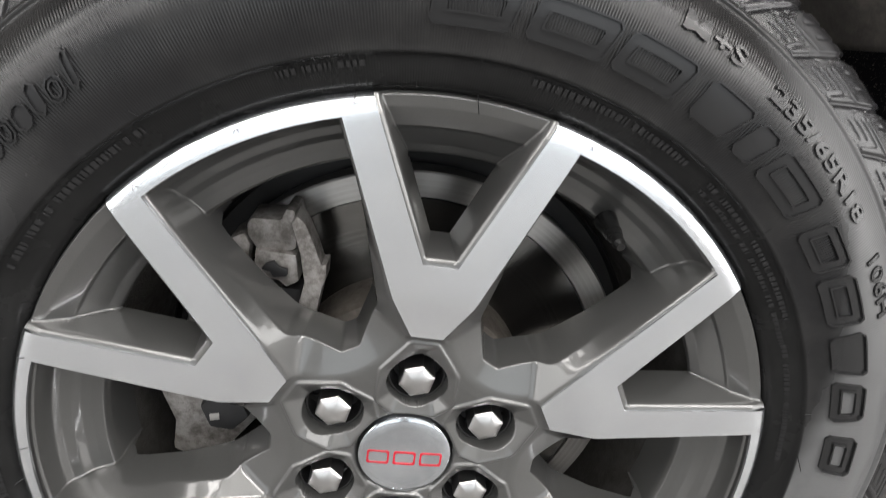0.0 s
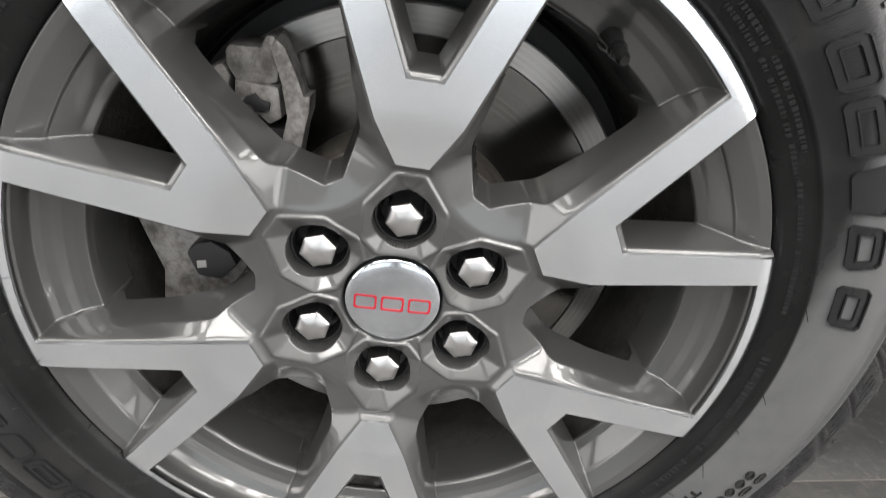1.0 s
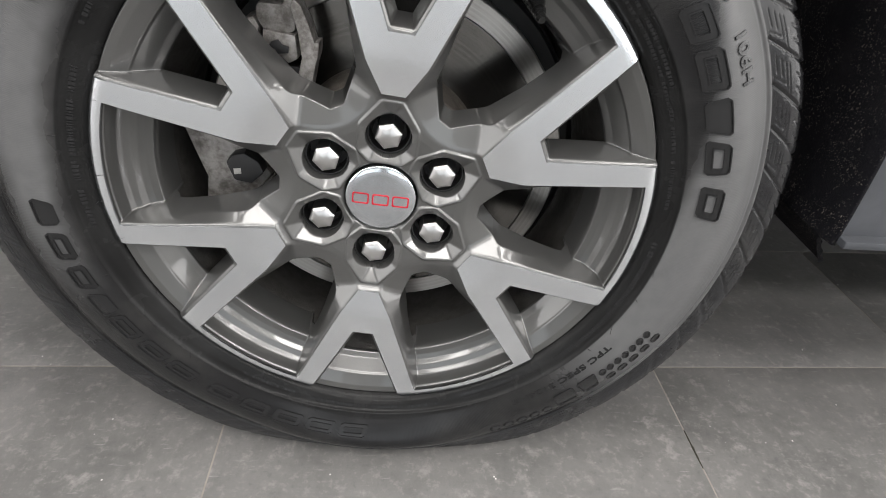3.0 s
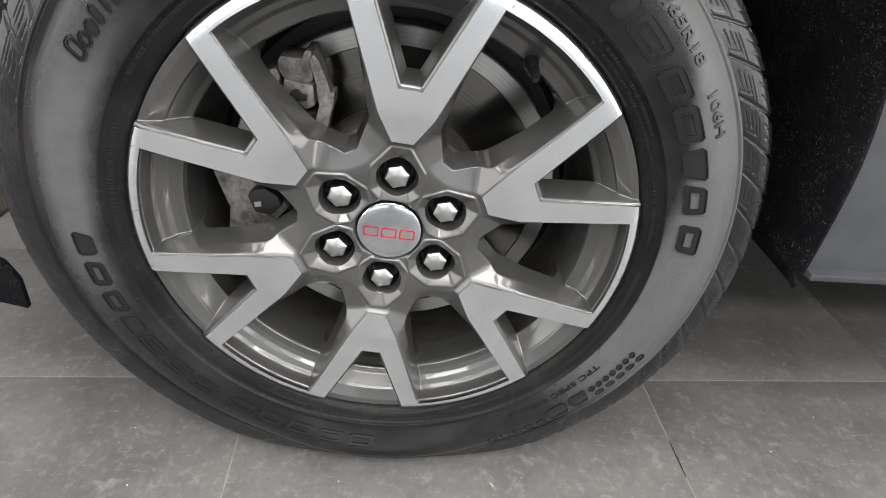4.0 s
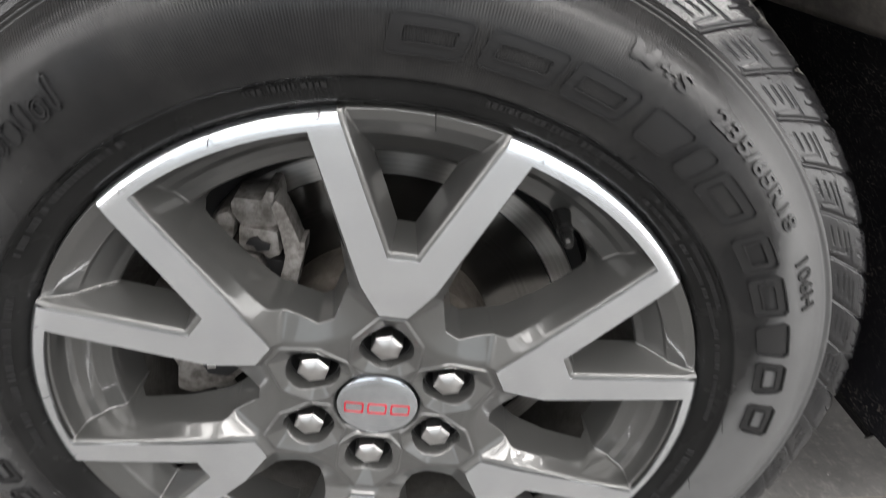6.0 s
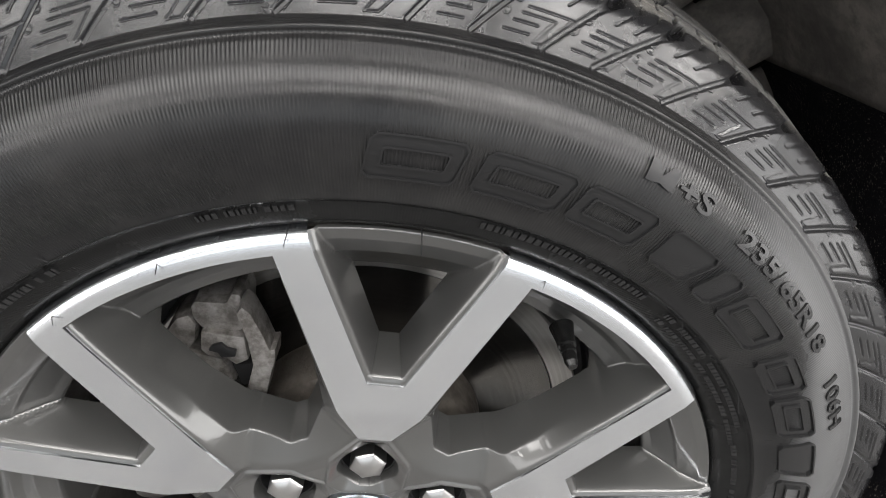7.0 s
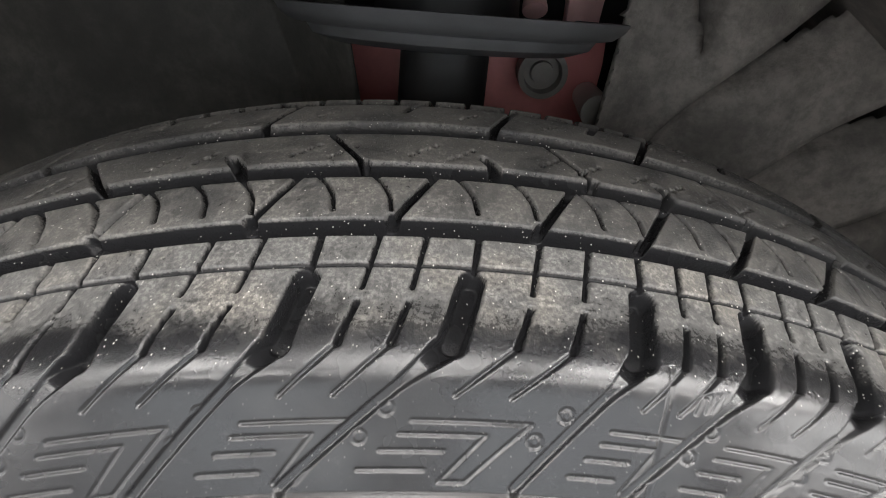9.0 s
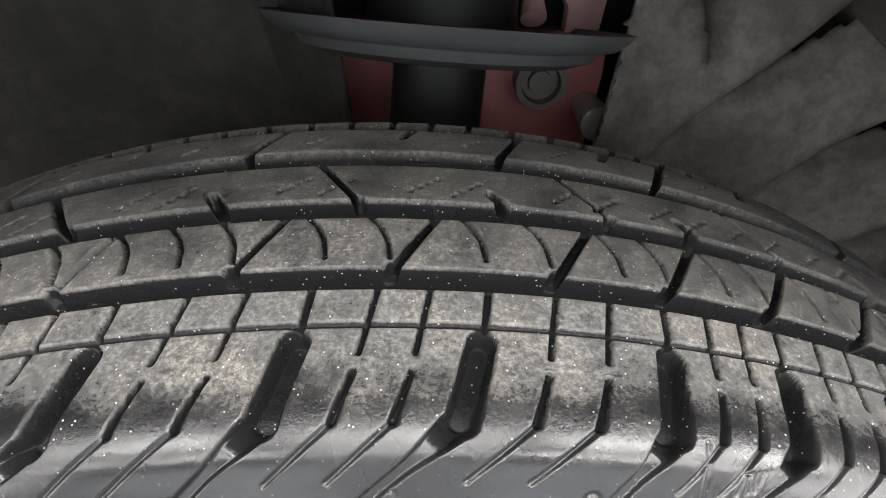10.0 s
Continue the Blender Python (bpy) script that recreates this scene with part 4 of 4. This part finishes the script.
for text, deg, r0, size, length in (("+S", 27.0, 0.3165, 0.0125, 3.9), ("235/65R18", 35.0, 0.3155, 0.0120, 17.8), ("106H", 57.8, 0.3155, 0.0130, 7.6), ("TPC SPEC 3126MS", 121.3, 0.2825, 0.0085, 26.2)):
    part("sidewall_lettering", words(text, deg, r0, size, length), wheel, "raised black rubber lettering")


def letter_m(deg, r0, w, h):
    """The raised letter M, of two legs and two slanted strokes."""
    t = w * 0.22
    shape = [(0, 0), (t, 0), (t, h * 0.62), (w / 2, h * 0.12), (w - t, h * 0.62), (w - t, 0), (w, 0), (w, h), (w - t, h), (w / 2, h * 0.46), (t, h), (0, h)]
    bm = block([shape])
    bmesh.ops.triangulate(bm, faces=[f for f in bm.faces if len(f.verts) > 4])
    bm = wrap(split_long(bm, 0.002), deg, r0, 0.0013)
    return bm_mesh("sidewall_lettering", bm, M_LETTER)


part("sidewall_lettering", letter_m(23.6, 0.3165, 0.0155, 0.0092), wheel, "raised black rubber lettering")


def bead_bars(d0, d1, r0, h, seed):
    """A row of small plain bars for lettering too small to read."""
    rng = random.Random(seed)
    out, a = [], d0
    while a < d1:
        w = rng.choice((0.0012, 0.0022, 0.003))
        if rng.random() > 0.16:
            out.append(wrap(block([[(0, 0), (w, 0), (w, h), (0, h)]]), a, r0, 0.0011))
        a += math.degrees((w + 0.0011) / r0)
    return bm_mesh("bead_marking", joined(*out), M_LETTER)


for n, (d0, d1, r0, h) in enumerate(((-57, -32, 0.2635, 0.0040), (-16, -6, 0.2640, 0.0035), (12, 34, 0.2635, 0.0040), (38, 62, 0.2640, 0.0032), (38, 66, 0.2590, 0.0026), (66, 88, 0.2600, 0.0030),
                                     (95, 133, 0.2600, 0.0050), (138, 158, 0.2620, 0.0032), (139, 160, 0.2575, 0.0026), (165, 196, 0.2620, 0.0034), (200, 214, 0.2600, 0.0032), (262, 296, 0.2600, 0.0045))):
    tagged(part("bead_marking", bead_bars(d0, d1, r0, h, n), wheel, "tiny raised marks near the rim"), kind="stuff")

rng = random.Random(4)
hairs = []
for k in range(46):
    a = k * 7.83 + rng.uniform(-1, 1)
    r = rng.choice((0.2515, 0.2515, 0.2712))
    p, n = on_side(r, a)
    q, _ = on_side(r + rng.uniform(0.003, 0.006), a + rng.uniform(-0.4, 0.4))
    if k % 2:
        q = polar(r - rng.uniform(0.004, 0.008), a + rng.uniform(-0.5, 0.5), p.y - rng.uniform(0.009, 0.014))
    hairs.append(rod(p, q + n * 0.0012, 0.00036, 0.00024, 5))
tagged(part("mould_flash", bm_mesh("mould_flash", joined(*hairs), M_LETTER), wheel, "fine rubber mould hairs"), kind="stuff")


# ---------------------------------------------------------------- brake and suspension behind the wheel
def at_hub(ob):
    ob.location = (0, 0, HUB)
    return ob


at_hub(part("brake_disc", lathe("disc", [(0.092, 0.0885), (0.1612, 0.0885), (0.1612, 0.112), (0.092, 0.112)], M_DISC, steps=180), car, "dark polished brake disc"))
at_hub(part("disc_edge", lathe("disc_edge", [(0.1614, 0.0900), (0.1625, 0.0870), (0.1810, 0.0862), (0.1825, 0.0875), (0.1825, 0.1115), (0.1614, 0.1115)], M_EDGE, steps=180), car, "bright worn edge of the brake disc"))
at_hub(part("disc_hat", lathe("hat", [(0.0, 0.047), (0.088, 0.047), (0.094, 0.050), (0.0965, 0.056), (0.0985, 0.0885), (0.0, 0.0885)], M_RUST, steps=120, closed=False), car, "dull brown brake disc hat"))


# black disc added to darken the view past the brake disc
at_hub(part("dark_backing_disc", lathe("backing_disc", [(0.080, 0.122), (0.196, 0.122), (0.199, 0.116), (0.2005, 0.117), (0.198, 0.125), (0.080, 0.125)], M_BLACK, steps=120), car, "black disc behind the brake disc, added to darken the gaps"))


def casting(name, outline, y0, y1, bevel, label, mat=None):
    return part(name, bm_mesh(name, prism(outline, y0, y1, -0.04), mat or M_CAST, True, bevel, 30), car, label)


ROUGH = "rough cast metal brake caliper piece"
casting("caliper_bridge", [(-0.113, 0.499), (-0.110, 0.504), (-0.090, 0.503), (-0.086, 0.511), (-0.080, 0.510), (-0.078, 0.499), (-0.080, 0.481), (-0.094, 0.477), (-0.108, 0.481), (-0.113, 0.491)], 0.050, 0.084, 0.004, ROUGH)
casting("caliper_arm", [(-0.080, 0.505), (-0.076, 0.511), (-0.071, 0.506), (-0.065, 0.490), (-0.061, 0.476), (-0.057, 0.477), (-0.058, 0.466), (-0.061, 0.457), (-0.066, 0.435), (-0.080, 0.436), (-0.073, 0.462), (-0.075, 0.483)], 0.036, 0.056, 0.003, "cast metal caliper arm")
casting("caliper_bracket", [(-0.107, 0.483), (-0.079, 0.479), (-0.078, 0.459), (-0.087, 0.454), (-0.092, 0.459), (-0.098, 0.461), (-0.105, 0.462), (-0.109, 0.467)], 0.045, 0.072, 0.0022, ROUGH)
# a raised black plate paints the shade inside the bracket's slot
casting("slot_plate", [(-0.103, 0.469), (-0.100, 0.473), (-0.094, 0.475), (-0.091, 0.471), (-0.085, 0.469), (-0.086, 0.464), (-0.095, 0.463), (-0.097, 0.467)], 0.0425, 0.048, 0.0006, "black plate that stands for the bracket's dark slot", M_BLACK)
casting("caliper_ear", [(-0.133, 0.477), (-0.124, 0.489), (-0.115, 0.493), (-0.111, 0.484), (-0.113, 0.471), (-0.118, 0.462), (-0.126, 0.465)], 0.050, 0.082, 0.0045, ROUGH)
casting("caliper_foot", [(-0.127, 0.462), (-0.117, 0.459), (-0.108, 0.456), (-0.098, 0.453), (-0.095, 0.446), (-0.091, 0.431), (-0.105, 0.438), (-0.118, 0.450)], 0.052, 0.085, 0.003, ROUGH)
# black fill added for the dark gap below the bracket
casting("black_filler", [(-0.092, 0.452), (-0.078, 0.450), (-0.077, 0.432), (-0.086, 0.430)], 0.050, 0.070, 0.002, "black fill for the dark gap under the bracket", M_BLACK)
casting("caliper_body", [(-0.196, 0.400), (-0.150, 0.392), (-0.129, 0.366), (-0.112, 0.341), (-0.134, 0.315), (-0.168, 0.301), (-0.183, 0.307), (-0.178, 0.335), (-0.186, 0.363)], 0.048, 0.095, 0.006, "rough cast metal brake caliper body")
casting("pin_boot", [(-0.153, 0.358), (-0.145, 0.366), (-0.134, 0.369), (-0.121, 0.360), (-0.117, 0.349), (-0.130, 0.336), (-0.147, 0.339)], 0.036, 0.052, 0.003, "black rubber pin boot", M_BLACK)
casting("boot_marking", [(-0.146, 0.352), (-0.139, 0.353), (-0.139, 0.347), (-0.146, 0.346)], 0.0354, 0.037, 0.0003, "pale print on the boot", M_EDGE)

STRUT = (0.014, 0.300)
seat = lathe("spring_seat", [(0.026, -0.034), (0.076, -0.033), (0.087, -0.027), (0.0905, -0.018), (0.100, -0.0155), (0.1065, -0.0075), (0.1090, 0.0), (0.1070, 0.0005), (0.101, -0.010), (0.088, -0.012), (0.060, -0.020), (0.026, -0.022)], M_SEAT, steps=96)
seat.transform(Matrix.Scale(0.6, 4, (0, 1, 0)))
seat.transform(Matrix.Translation((STRUT[0], STRUT[1], 0.738)) @ Matrix.Rotation(radians(-11), 4, "X") @ Matrix.Rotation(radians(90), 4, "X"))
part("spring_seat", seat, car, "black steel spring seat")
part("strut_tube", bm_mesh("strut", rod((STRUT[0] - 0.008, STRUT[1] - 0.045, 0.50), (STRUT[0] - 0.003, STRUT[1], 0.725), 0.029), M_BLACK, True), car, "black strut tube")
part("inner_panel", bm_mesh("inner_panel", prism([(-0.060, 0.55), (0.126, 0.55), (0.132, 0.70), (0.130, 0.725), (-0.058, 0.725)], 0.345, 0.360), M_BODYRED, True, 0.003), car, "red painted inner body panel behind the strut")
part("body_flange", bm_mesh("flange", prism([(0.100, 0.700), (0.124, 0.705), (0.128, 0.790), (0.086, 0.790), (0.088, 0.752), (0.099, 0.742)], 0.352, 0.366), M_BODYLIT, True, 0.004), car, "red body flange above the strut, painted pale as if lit")
part("flange_knob", bm_mesh("flange_knob", rod((0.070, 0.322, 0.738), (0.070, 0.338, 0.752), 0.009, 0.006, 20), M_BODYLIT, True, 0.002, 30), car, "pale red knob beside the strut")
part("strut_collar", bm_mesh("collar", joined(rod((0.010, 0.300, 0.735), (0.012, 0.312, 0.790), 0.046, 0.040, 40)), M_BLACK, True), car, "dark rubber bump stop in the spring seat")
part("bracket_bush", lathe("bush", [(0.0, 0.0), (0.008, 0.0), (0.0085, 0.004), (0.013, 0.004), (0.014, -0.003), (0.018, -0.003), (0.018, 0.012), (0.0, 0.012)], M_ZINC, steps=40, closed=False), car, "grey bolt bush").location = (0.084, 0.330, 0.695)
part("bracket_bolt", bm_mesh("bolt", rod((0.121, 0.300, 0.679), (0.123, 0.345, 0.677), 0.0125, 0.010, 16), M_BOLT, True, 0.0015, 30), car, "small steel bolt")

# ---------------------------------------------------------------- body panels round the wheel
ARCH = (-0.0145, 0.435, 0.442, 0.425)


def arch_point(deg, grow=0.0):
    a = radians(deg)
    cx, cz, rx, rz = ARCH
    side = math.sin(a) if deg < 90 else 1 - 0.3 * (1 - math.sin(a))
    return cx + (rx + grow) * side, cz + (rz + grow) * math.cos(a)


def liner_mesh(d0, d1, mat, grow, y0, y1, cols, folds):
    verts, faces = [], []
    rows = 24
    for c in range(cols + 1):
        deg = d0 + (d1 - d0) * c / cols
        for k in range(rows + 1):
            t = k / rows
            y = y0 + (y1 - y0) * t
            lift = folds * max(0, math.sin(radians(deg * 9 + 100 * t))) ** 6 * min(1, t * 3)
            x, z = arch_point(min(deg, 103.0), grow - lift)
            if deg > 103.0:
                # a flap that flares back below the body panel
                w = (deg - 103.0) / (d1 - 103.0)
                x, y, z = x + (0.478 - x) * w, max(y, -0.012 + 0.050 * w), z + (0.279 - z) * w
            verts.append((x, y, z))
    n = rows + 1
    for c in range(cols):
        for k in range(rows):
            a = c * n + k
            faces.append((a, a + 1, a + n + 1, a + n))
    return mesh_from("liner", verts, faces, mat)


for name, d0, d1, y0, y1, mat, label in (("arch_liner", -108, 62, -0.012, 0.398, M_LINER, "dark dusty plastic wheel arch liner"), ("liner_felt", 62, 116, -0.033, 0.398, M_FELT, "black felt liner with pale lint")):
    lin = part(name, liner_mesh(d0, d1, mat, -0.004, y0, y1, 160, 0.0), car, label)
    lin.modifiers.new("thick", "SOLIDIFY").thickness = 0.004


def backing():
    """The liner's inner wall: pleats that fan out round the axle, with an opening for the strut."""
    cols, rows, step = 410, 90, 0.5

    def gap(deg, r):
        # degrees past the last pleat's edge, and how wide that pleat gapes
        return (deg - 29.0) % 11.0, (max(0.0, (r - 0.398) * 34) if deg > 20.2 else 0.0)
    verts, faces, index = [], [], []
    for c in range(cols + 1):
        line = -104 + step * c
        for k in range(rows + 1):
            r = 0.20 + 0.33 * k / rows
            past, wide = gap(line, r)
            # the left end is set back, to darken it
            y = 0.285 + 0.06 * min(1.0, max(0.0, (-6.0 - line) / 10.0))
            slope = max(0.01, (r - 0.392) * 75)
            if line > 20.2:
                y += 0.034 * max(0.0, 1 - past / slope)
            deg = line + (max(0.0, wide - past) if past > 0 else 0.0)
            deg += (r - 0.43) * 25 * min(1.0, max(0.0, (line - 14.0) / 10.0))
            wedge = max(0.0, (r - 0.412) * 42)
            if wedge > 0 and abs(deg - 25.7 + (r - 0.412) * 100) < wedge:
                y += 0.09
            y += 0.006 * math.sin(deg * 0.11 + r * 14) + 0.004 * math.sin(deg * 0.31 + r * 33)
            x, z = r * math.sin(radians(deg)), r * math.cos(radians(deg))
            edge = 0.115 + (z - 0.33) * 0.08
            if deg > -7.6 and r > 0.29 and edge - 0.0036 < x < edge:
                x = edge
            verts.append((x, y, HUB + z))
    n = rows + 1
    for c in range(cols):
        line = -104 + step * c
        for k in range(rows):
            r = 0.20 + 0.33 * (k + 0.5) / rows
            past, wide = gap(line, r)
            deg = line + step / 2
            deg += (r - 0.43) * 25 * min(1.0, max(0.0, (deg - 14.0) / 10.0))
            x, z = r * math.sin(radians(deg)), r * math.cos(radians(deg))
            # the pleats' gaps show black behind, in place of their creases' shade
            if (deg > -7.6 and x < 0.1132 + (z - 0.33) * 0.08 and r > 0.29) or past + step * 0.5 < wide:
                continue
            a = c * n + k
            faces.append((a, a + 1, a + n + 1, a + n))
            # shade left of the strut goes on as the darker plastic
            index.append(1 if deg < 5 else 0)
    return mesh_from("inner_wall", verts, faces, [M_LINER, M_LINERSHADE], True, index)


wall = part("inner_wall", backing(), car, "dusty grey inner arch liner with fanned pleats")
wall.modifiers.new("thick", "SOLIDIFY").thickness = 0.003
# black sheet added to darken the liner's opening and gaps
part("black_sheet", bm_mesh("black_sheet", box(-0.44, 0.46, 0.40, 0.41, 0.30, 1.05), M_BLACK), car, "black sheet behind the liner that darkens its gaps")


def side_panel(d0, d1, x_end, z_end, z_top, name, mat, label):
    """The body side between the arch and a straight outer edge."""
    bm = bmesh.new()
    n = 40
    ins = [arch_point(d0 + (d1 - d0) * k / n) for k in range(n + 1)]
    out = []
    for k in range(n + 1):
        t = k / n
        out.append((x_end * min(1, t * 2) if t < 1 else x_end, z_top if t <= 0.5 else z_top + (z_end - z_top) * (t - 0.5) * 2))
    pa = [bm.verts.new((x, -0.030, z)) for x, z in ins]
    pb = [bm.verts.new((x, -0.040, z)) for x, z in out]
    for k in range(n):
        bm.faces.new((pa[k], pa[k + 1], pb[k + 1], pb[k]))
    got = bmesh.ops.extrude_face_region(bm, geom=bm.faces[:])
    bmesh.ops.translate(bm, verts=[v for v in got["geom"] if isinstance(v, bmesh.types.BMVert)], vec=(0, 0.018, 0))
    part(name, bm_mesh(name, bm, mat, True), car, label)


side_panel(0, 102.2, 2.6, 0.352, 1.05, "rear_panel", M_CLAD, "dark grey plastic body cladding")
side_panel(0, -94, -0.75, 0.372, 1.05, "front_panel", M_CLAD, "dark grey plastic front cladding")
part("sill_edge", bm_mesh("sill_edge", prism([(0.424, 0.3435), (2.6, 0.350), (2.6, 0.358), (0.424, 0.3515)], -0.0435, -0.018), M_CLAD, True, 0.002), car, "grey lower lip of the body cladding")
part("body_shell", bm_mesh("shell", joined(box(-0.75, 2.6, -0.025, 1.7, 1.05, 1.10), box(0.47, 2.6, 0.0, 1.7, 0.335, 0.38), box(-0.74, -0.47, 0.0, 1.7, 0.40, 0.44), box(-0.42, 0.46, 0.372, 1.7, 0.30, 0.34)), M_BLACK), car, "dark car underbody and shell")

# ---------------------------------------------------------------- setting
TURN_FLOOR, TW, TH_ = 3.0, 0.606, 0.330
J0 = Vector((0.402, 0.149))


def tile_mesh(w, h):
    bm = prism([(-w / 2, -h / 2), (w / 2, -h / 2), (w / 2, h / 2), (-w / 2, h / 2)], 0, 0.012)
    bmesh.ops.rotate(bm, verts=bm.verts, cent=(0, 0, 0), matrix=Matrix.Rotation(radians(90), 3, "X"))
    bmesh.ops.translate(bm, verts=bm.verts, vec=(0, 0, -0.012))
    return bm_mesh("tile", bm, M_TILE, True, 0.0004, 30)


def slab(name, x0, x1, y0, y1, z0, z1, mat, label):
    return tagged(new(name, bm_mesh(name, box(x0, x1, y0, y1, z0, z1), mat)), label, kind="structure")


floor = slab("floor", -5, 5, -6, 6, -0.10, -0.0005, M_GROUT, "grey stone tile floor with beige grout joints")
slab("wall_north", -5.15, 5.15, 6, 6.15, 0, 3.2, M_WALL, "plain grey wall")
south = joined(box(-5.15, 5.15, -6.15, -6, 0, 0.15), box(-5.15, 5.15, -6.15, -6, 2.65, 3.2), box(-5.15, -4.45, -6.15, -6, 0.15, 2.65), box(-0.35, 0.35, -6.15, -6, 0.15, 2.65), box(4.45, 5.15, -6.15, -6, 0.15, 2.65))
tagged(new("wall_south", bm_mesh("wall_south", south, M_WALL)), "plain grey wall with two tall window openings", kind="structure")
# openings added for the unseen side windows
for name, x0 in (("wall_east", 5.0), ("wall_west", -5.15)):
    sides = joined(box(x0, x0 + 0.15, -6, 6, 0, 0.15), box(x0, x0 + 0.15, -6, 6, 2.65, 3.2), box(x0, x0 + 0.15, -6, -5.15, 0.15, 2.65), box(x0, x0 + 0.15, -0.05, 6, 0.15, 2.65))
    tagged(new(name, bm_mesh(name, sides, M_WALL)), "plain grey wall with a long added window opening", kind="structure")
slab("ceiling", -5.15, 5.15, -6.15, 6.15, 3.2, 3.3, M_CEIL, "plain white ceiling")

one_tile = tile_mesh(TW - 0.0022, TH_ - 0.0022)
turn = Matrix.Rotation(radians(TURN_FLOOR), 4, "Z")
tile_data = bmesh.new()
tile_data.from_mesh(one_tile)
bmesh.ops.triangulate(tile_data, faces=[])
base_co = [v.co.copy() for v in tile_data.verts]
base_faces = [[v.index for v in f.verts] for f in tile_data.faces]
tile_data.free()
far_co, far_faces = [], []
for row in range(-21, 19):
    shift = 0.0 if row % 2 == 1 else 0.445
    for col in range(-11, 9):
        if not (-6 <= row < 6 and -5 <= col < 5):
            spot = Matrix.Translation((J0.x, J0.y, 0)) @ turn @ Matrix.Translation(((col + 0.5) * TW + shift, (row + 0.5) * TH_, 0))
            if abs(spot.translation.x) < 4.66 and abs(spot.translation.y) < 5.80:
                n = len(far_co)
                far_co += [spot @ v for v in base_co]
                far_faces += [[n + i for i in f] for f in base_faces]
            continue
        cx, cy = (col + 0.5) * TW + shift - TW * 0, (row + 0.5) * TH_
        ob = part("tile", one_tile, floor)
        ob.matrix_basis = Matrix.Translation((J0.x, J0.y, 0)) @ turn @ Matrix.Translation((cx, cy, 0)) @ Matrix.Rotation(math.pi * ((row + col) % 2), 4, "Z")

part("far_tile", mesh_from("far_tile", far_co, far_faces, M_TILE, False), floor, kind="stuff")


def grime():
    """A thin dark streak of dirt in one joint."""
    rng = random.Random(8)
    left, right = [], []
    for k in range(13):
        t = k / 12
        w = 0.0011 * math.sin(math.pi * (0.08 + 0.84 * t)) * rng.uniform(0.6, 1.4)
        y = 0.032 - 0.060 * t
        x = 0.402 + 0.0524 * (0.149 - y)
        left.append((x - w, y))
        right.append((x + w, y))
    loop = left + right[::-1]
    bm = bmesh.new()
    low = [bm.verts.new((x, y, -0.0006)) for x, y in loop]
    top = [bm.verts.new((x, y, 0.0004)) for x, y in loop]
    bm.faces.new(top)
    for k in range(len(loop)):
        j = (k + 1) % len(loop)
        bm.faces.new((low[k], low[j], top[j], top[k]))
    return bm_mesh("grime", bm, M_SMEAR)


part("joint_grime", grime(), floor, "dark dirt streak in a tile joint")


# air deflector in front of the wheel
part("air_deflector", bm_mesh("deflector", joined(prism([(-0.60, 0.300), (-0.470, 0.290), (-0.428, 0.262), (-0.418, 0.238), (-0.420, 0.197), (-0.470, 0.210), (-0.60, 0.225)], 0.024, 0.032)), M_FELT, True, 0.002), car, "black air deflector in front of the wheel")
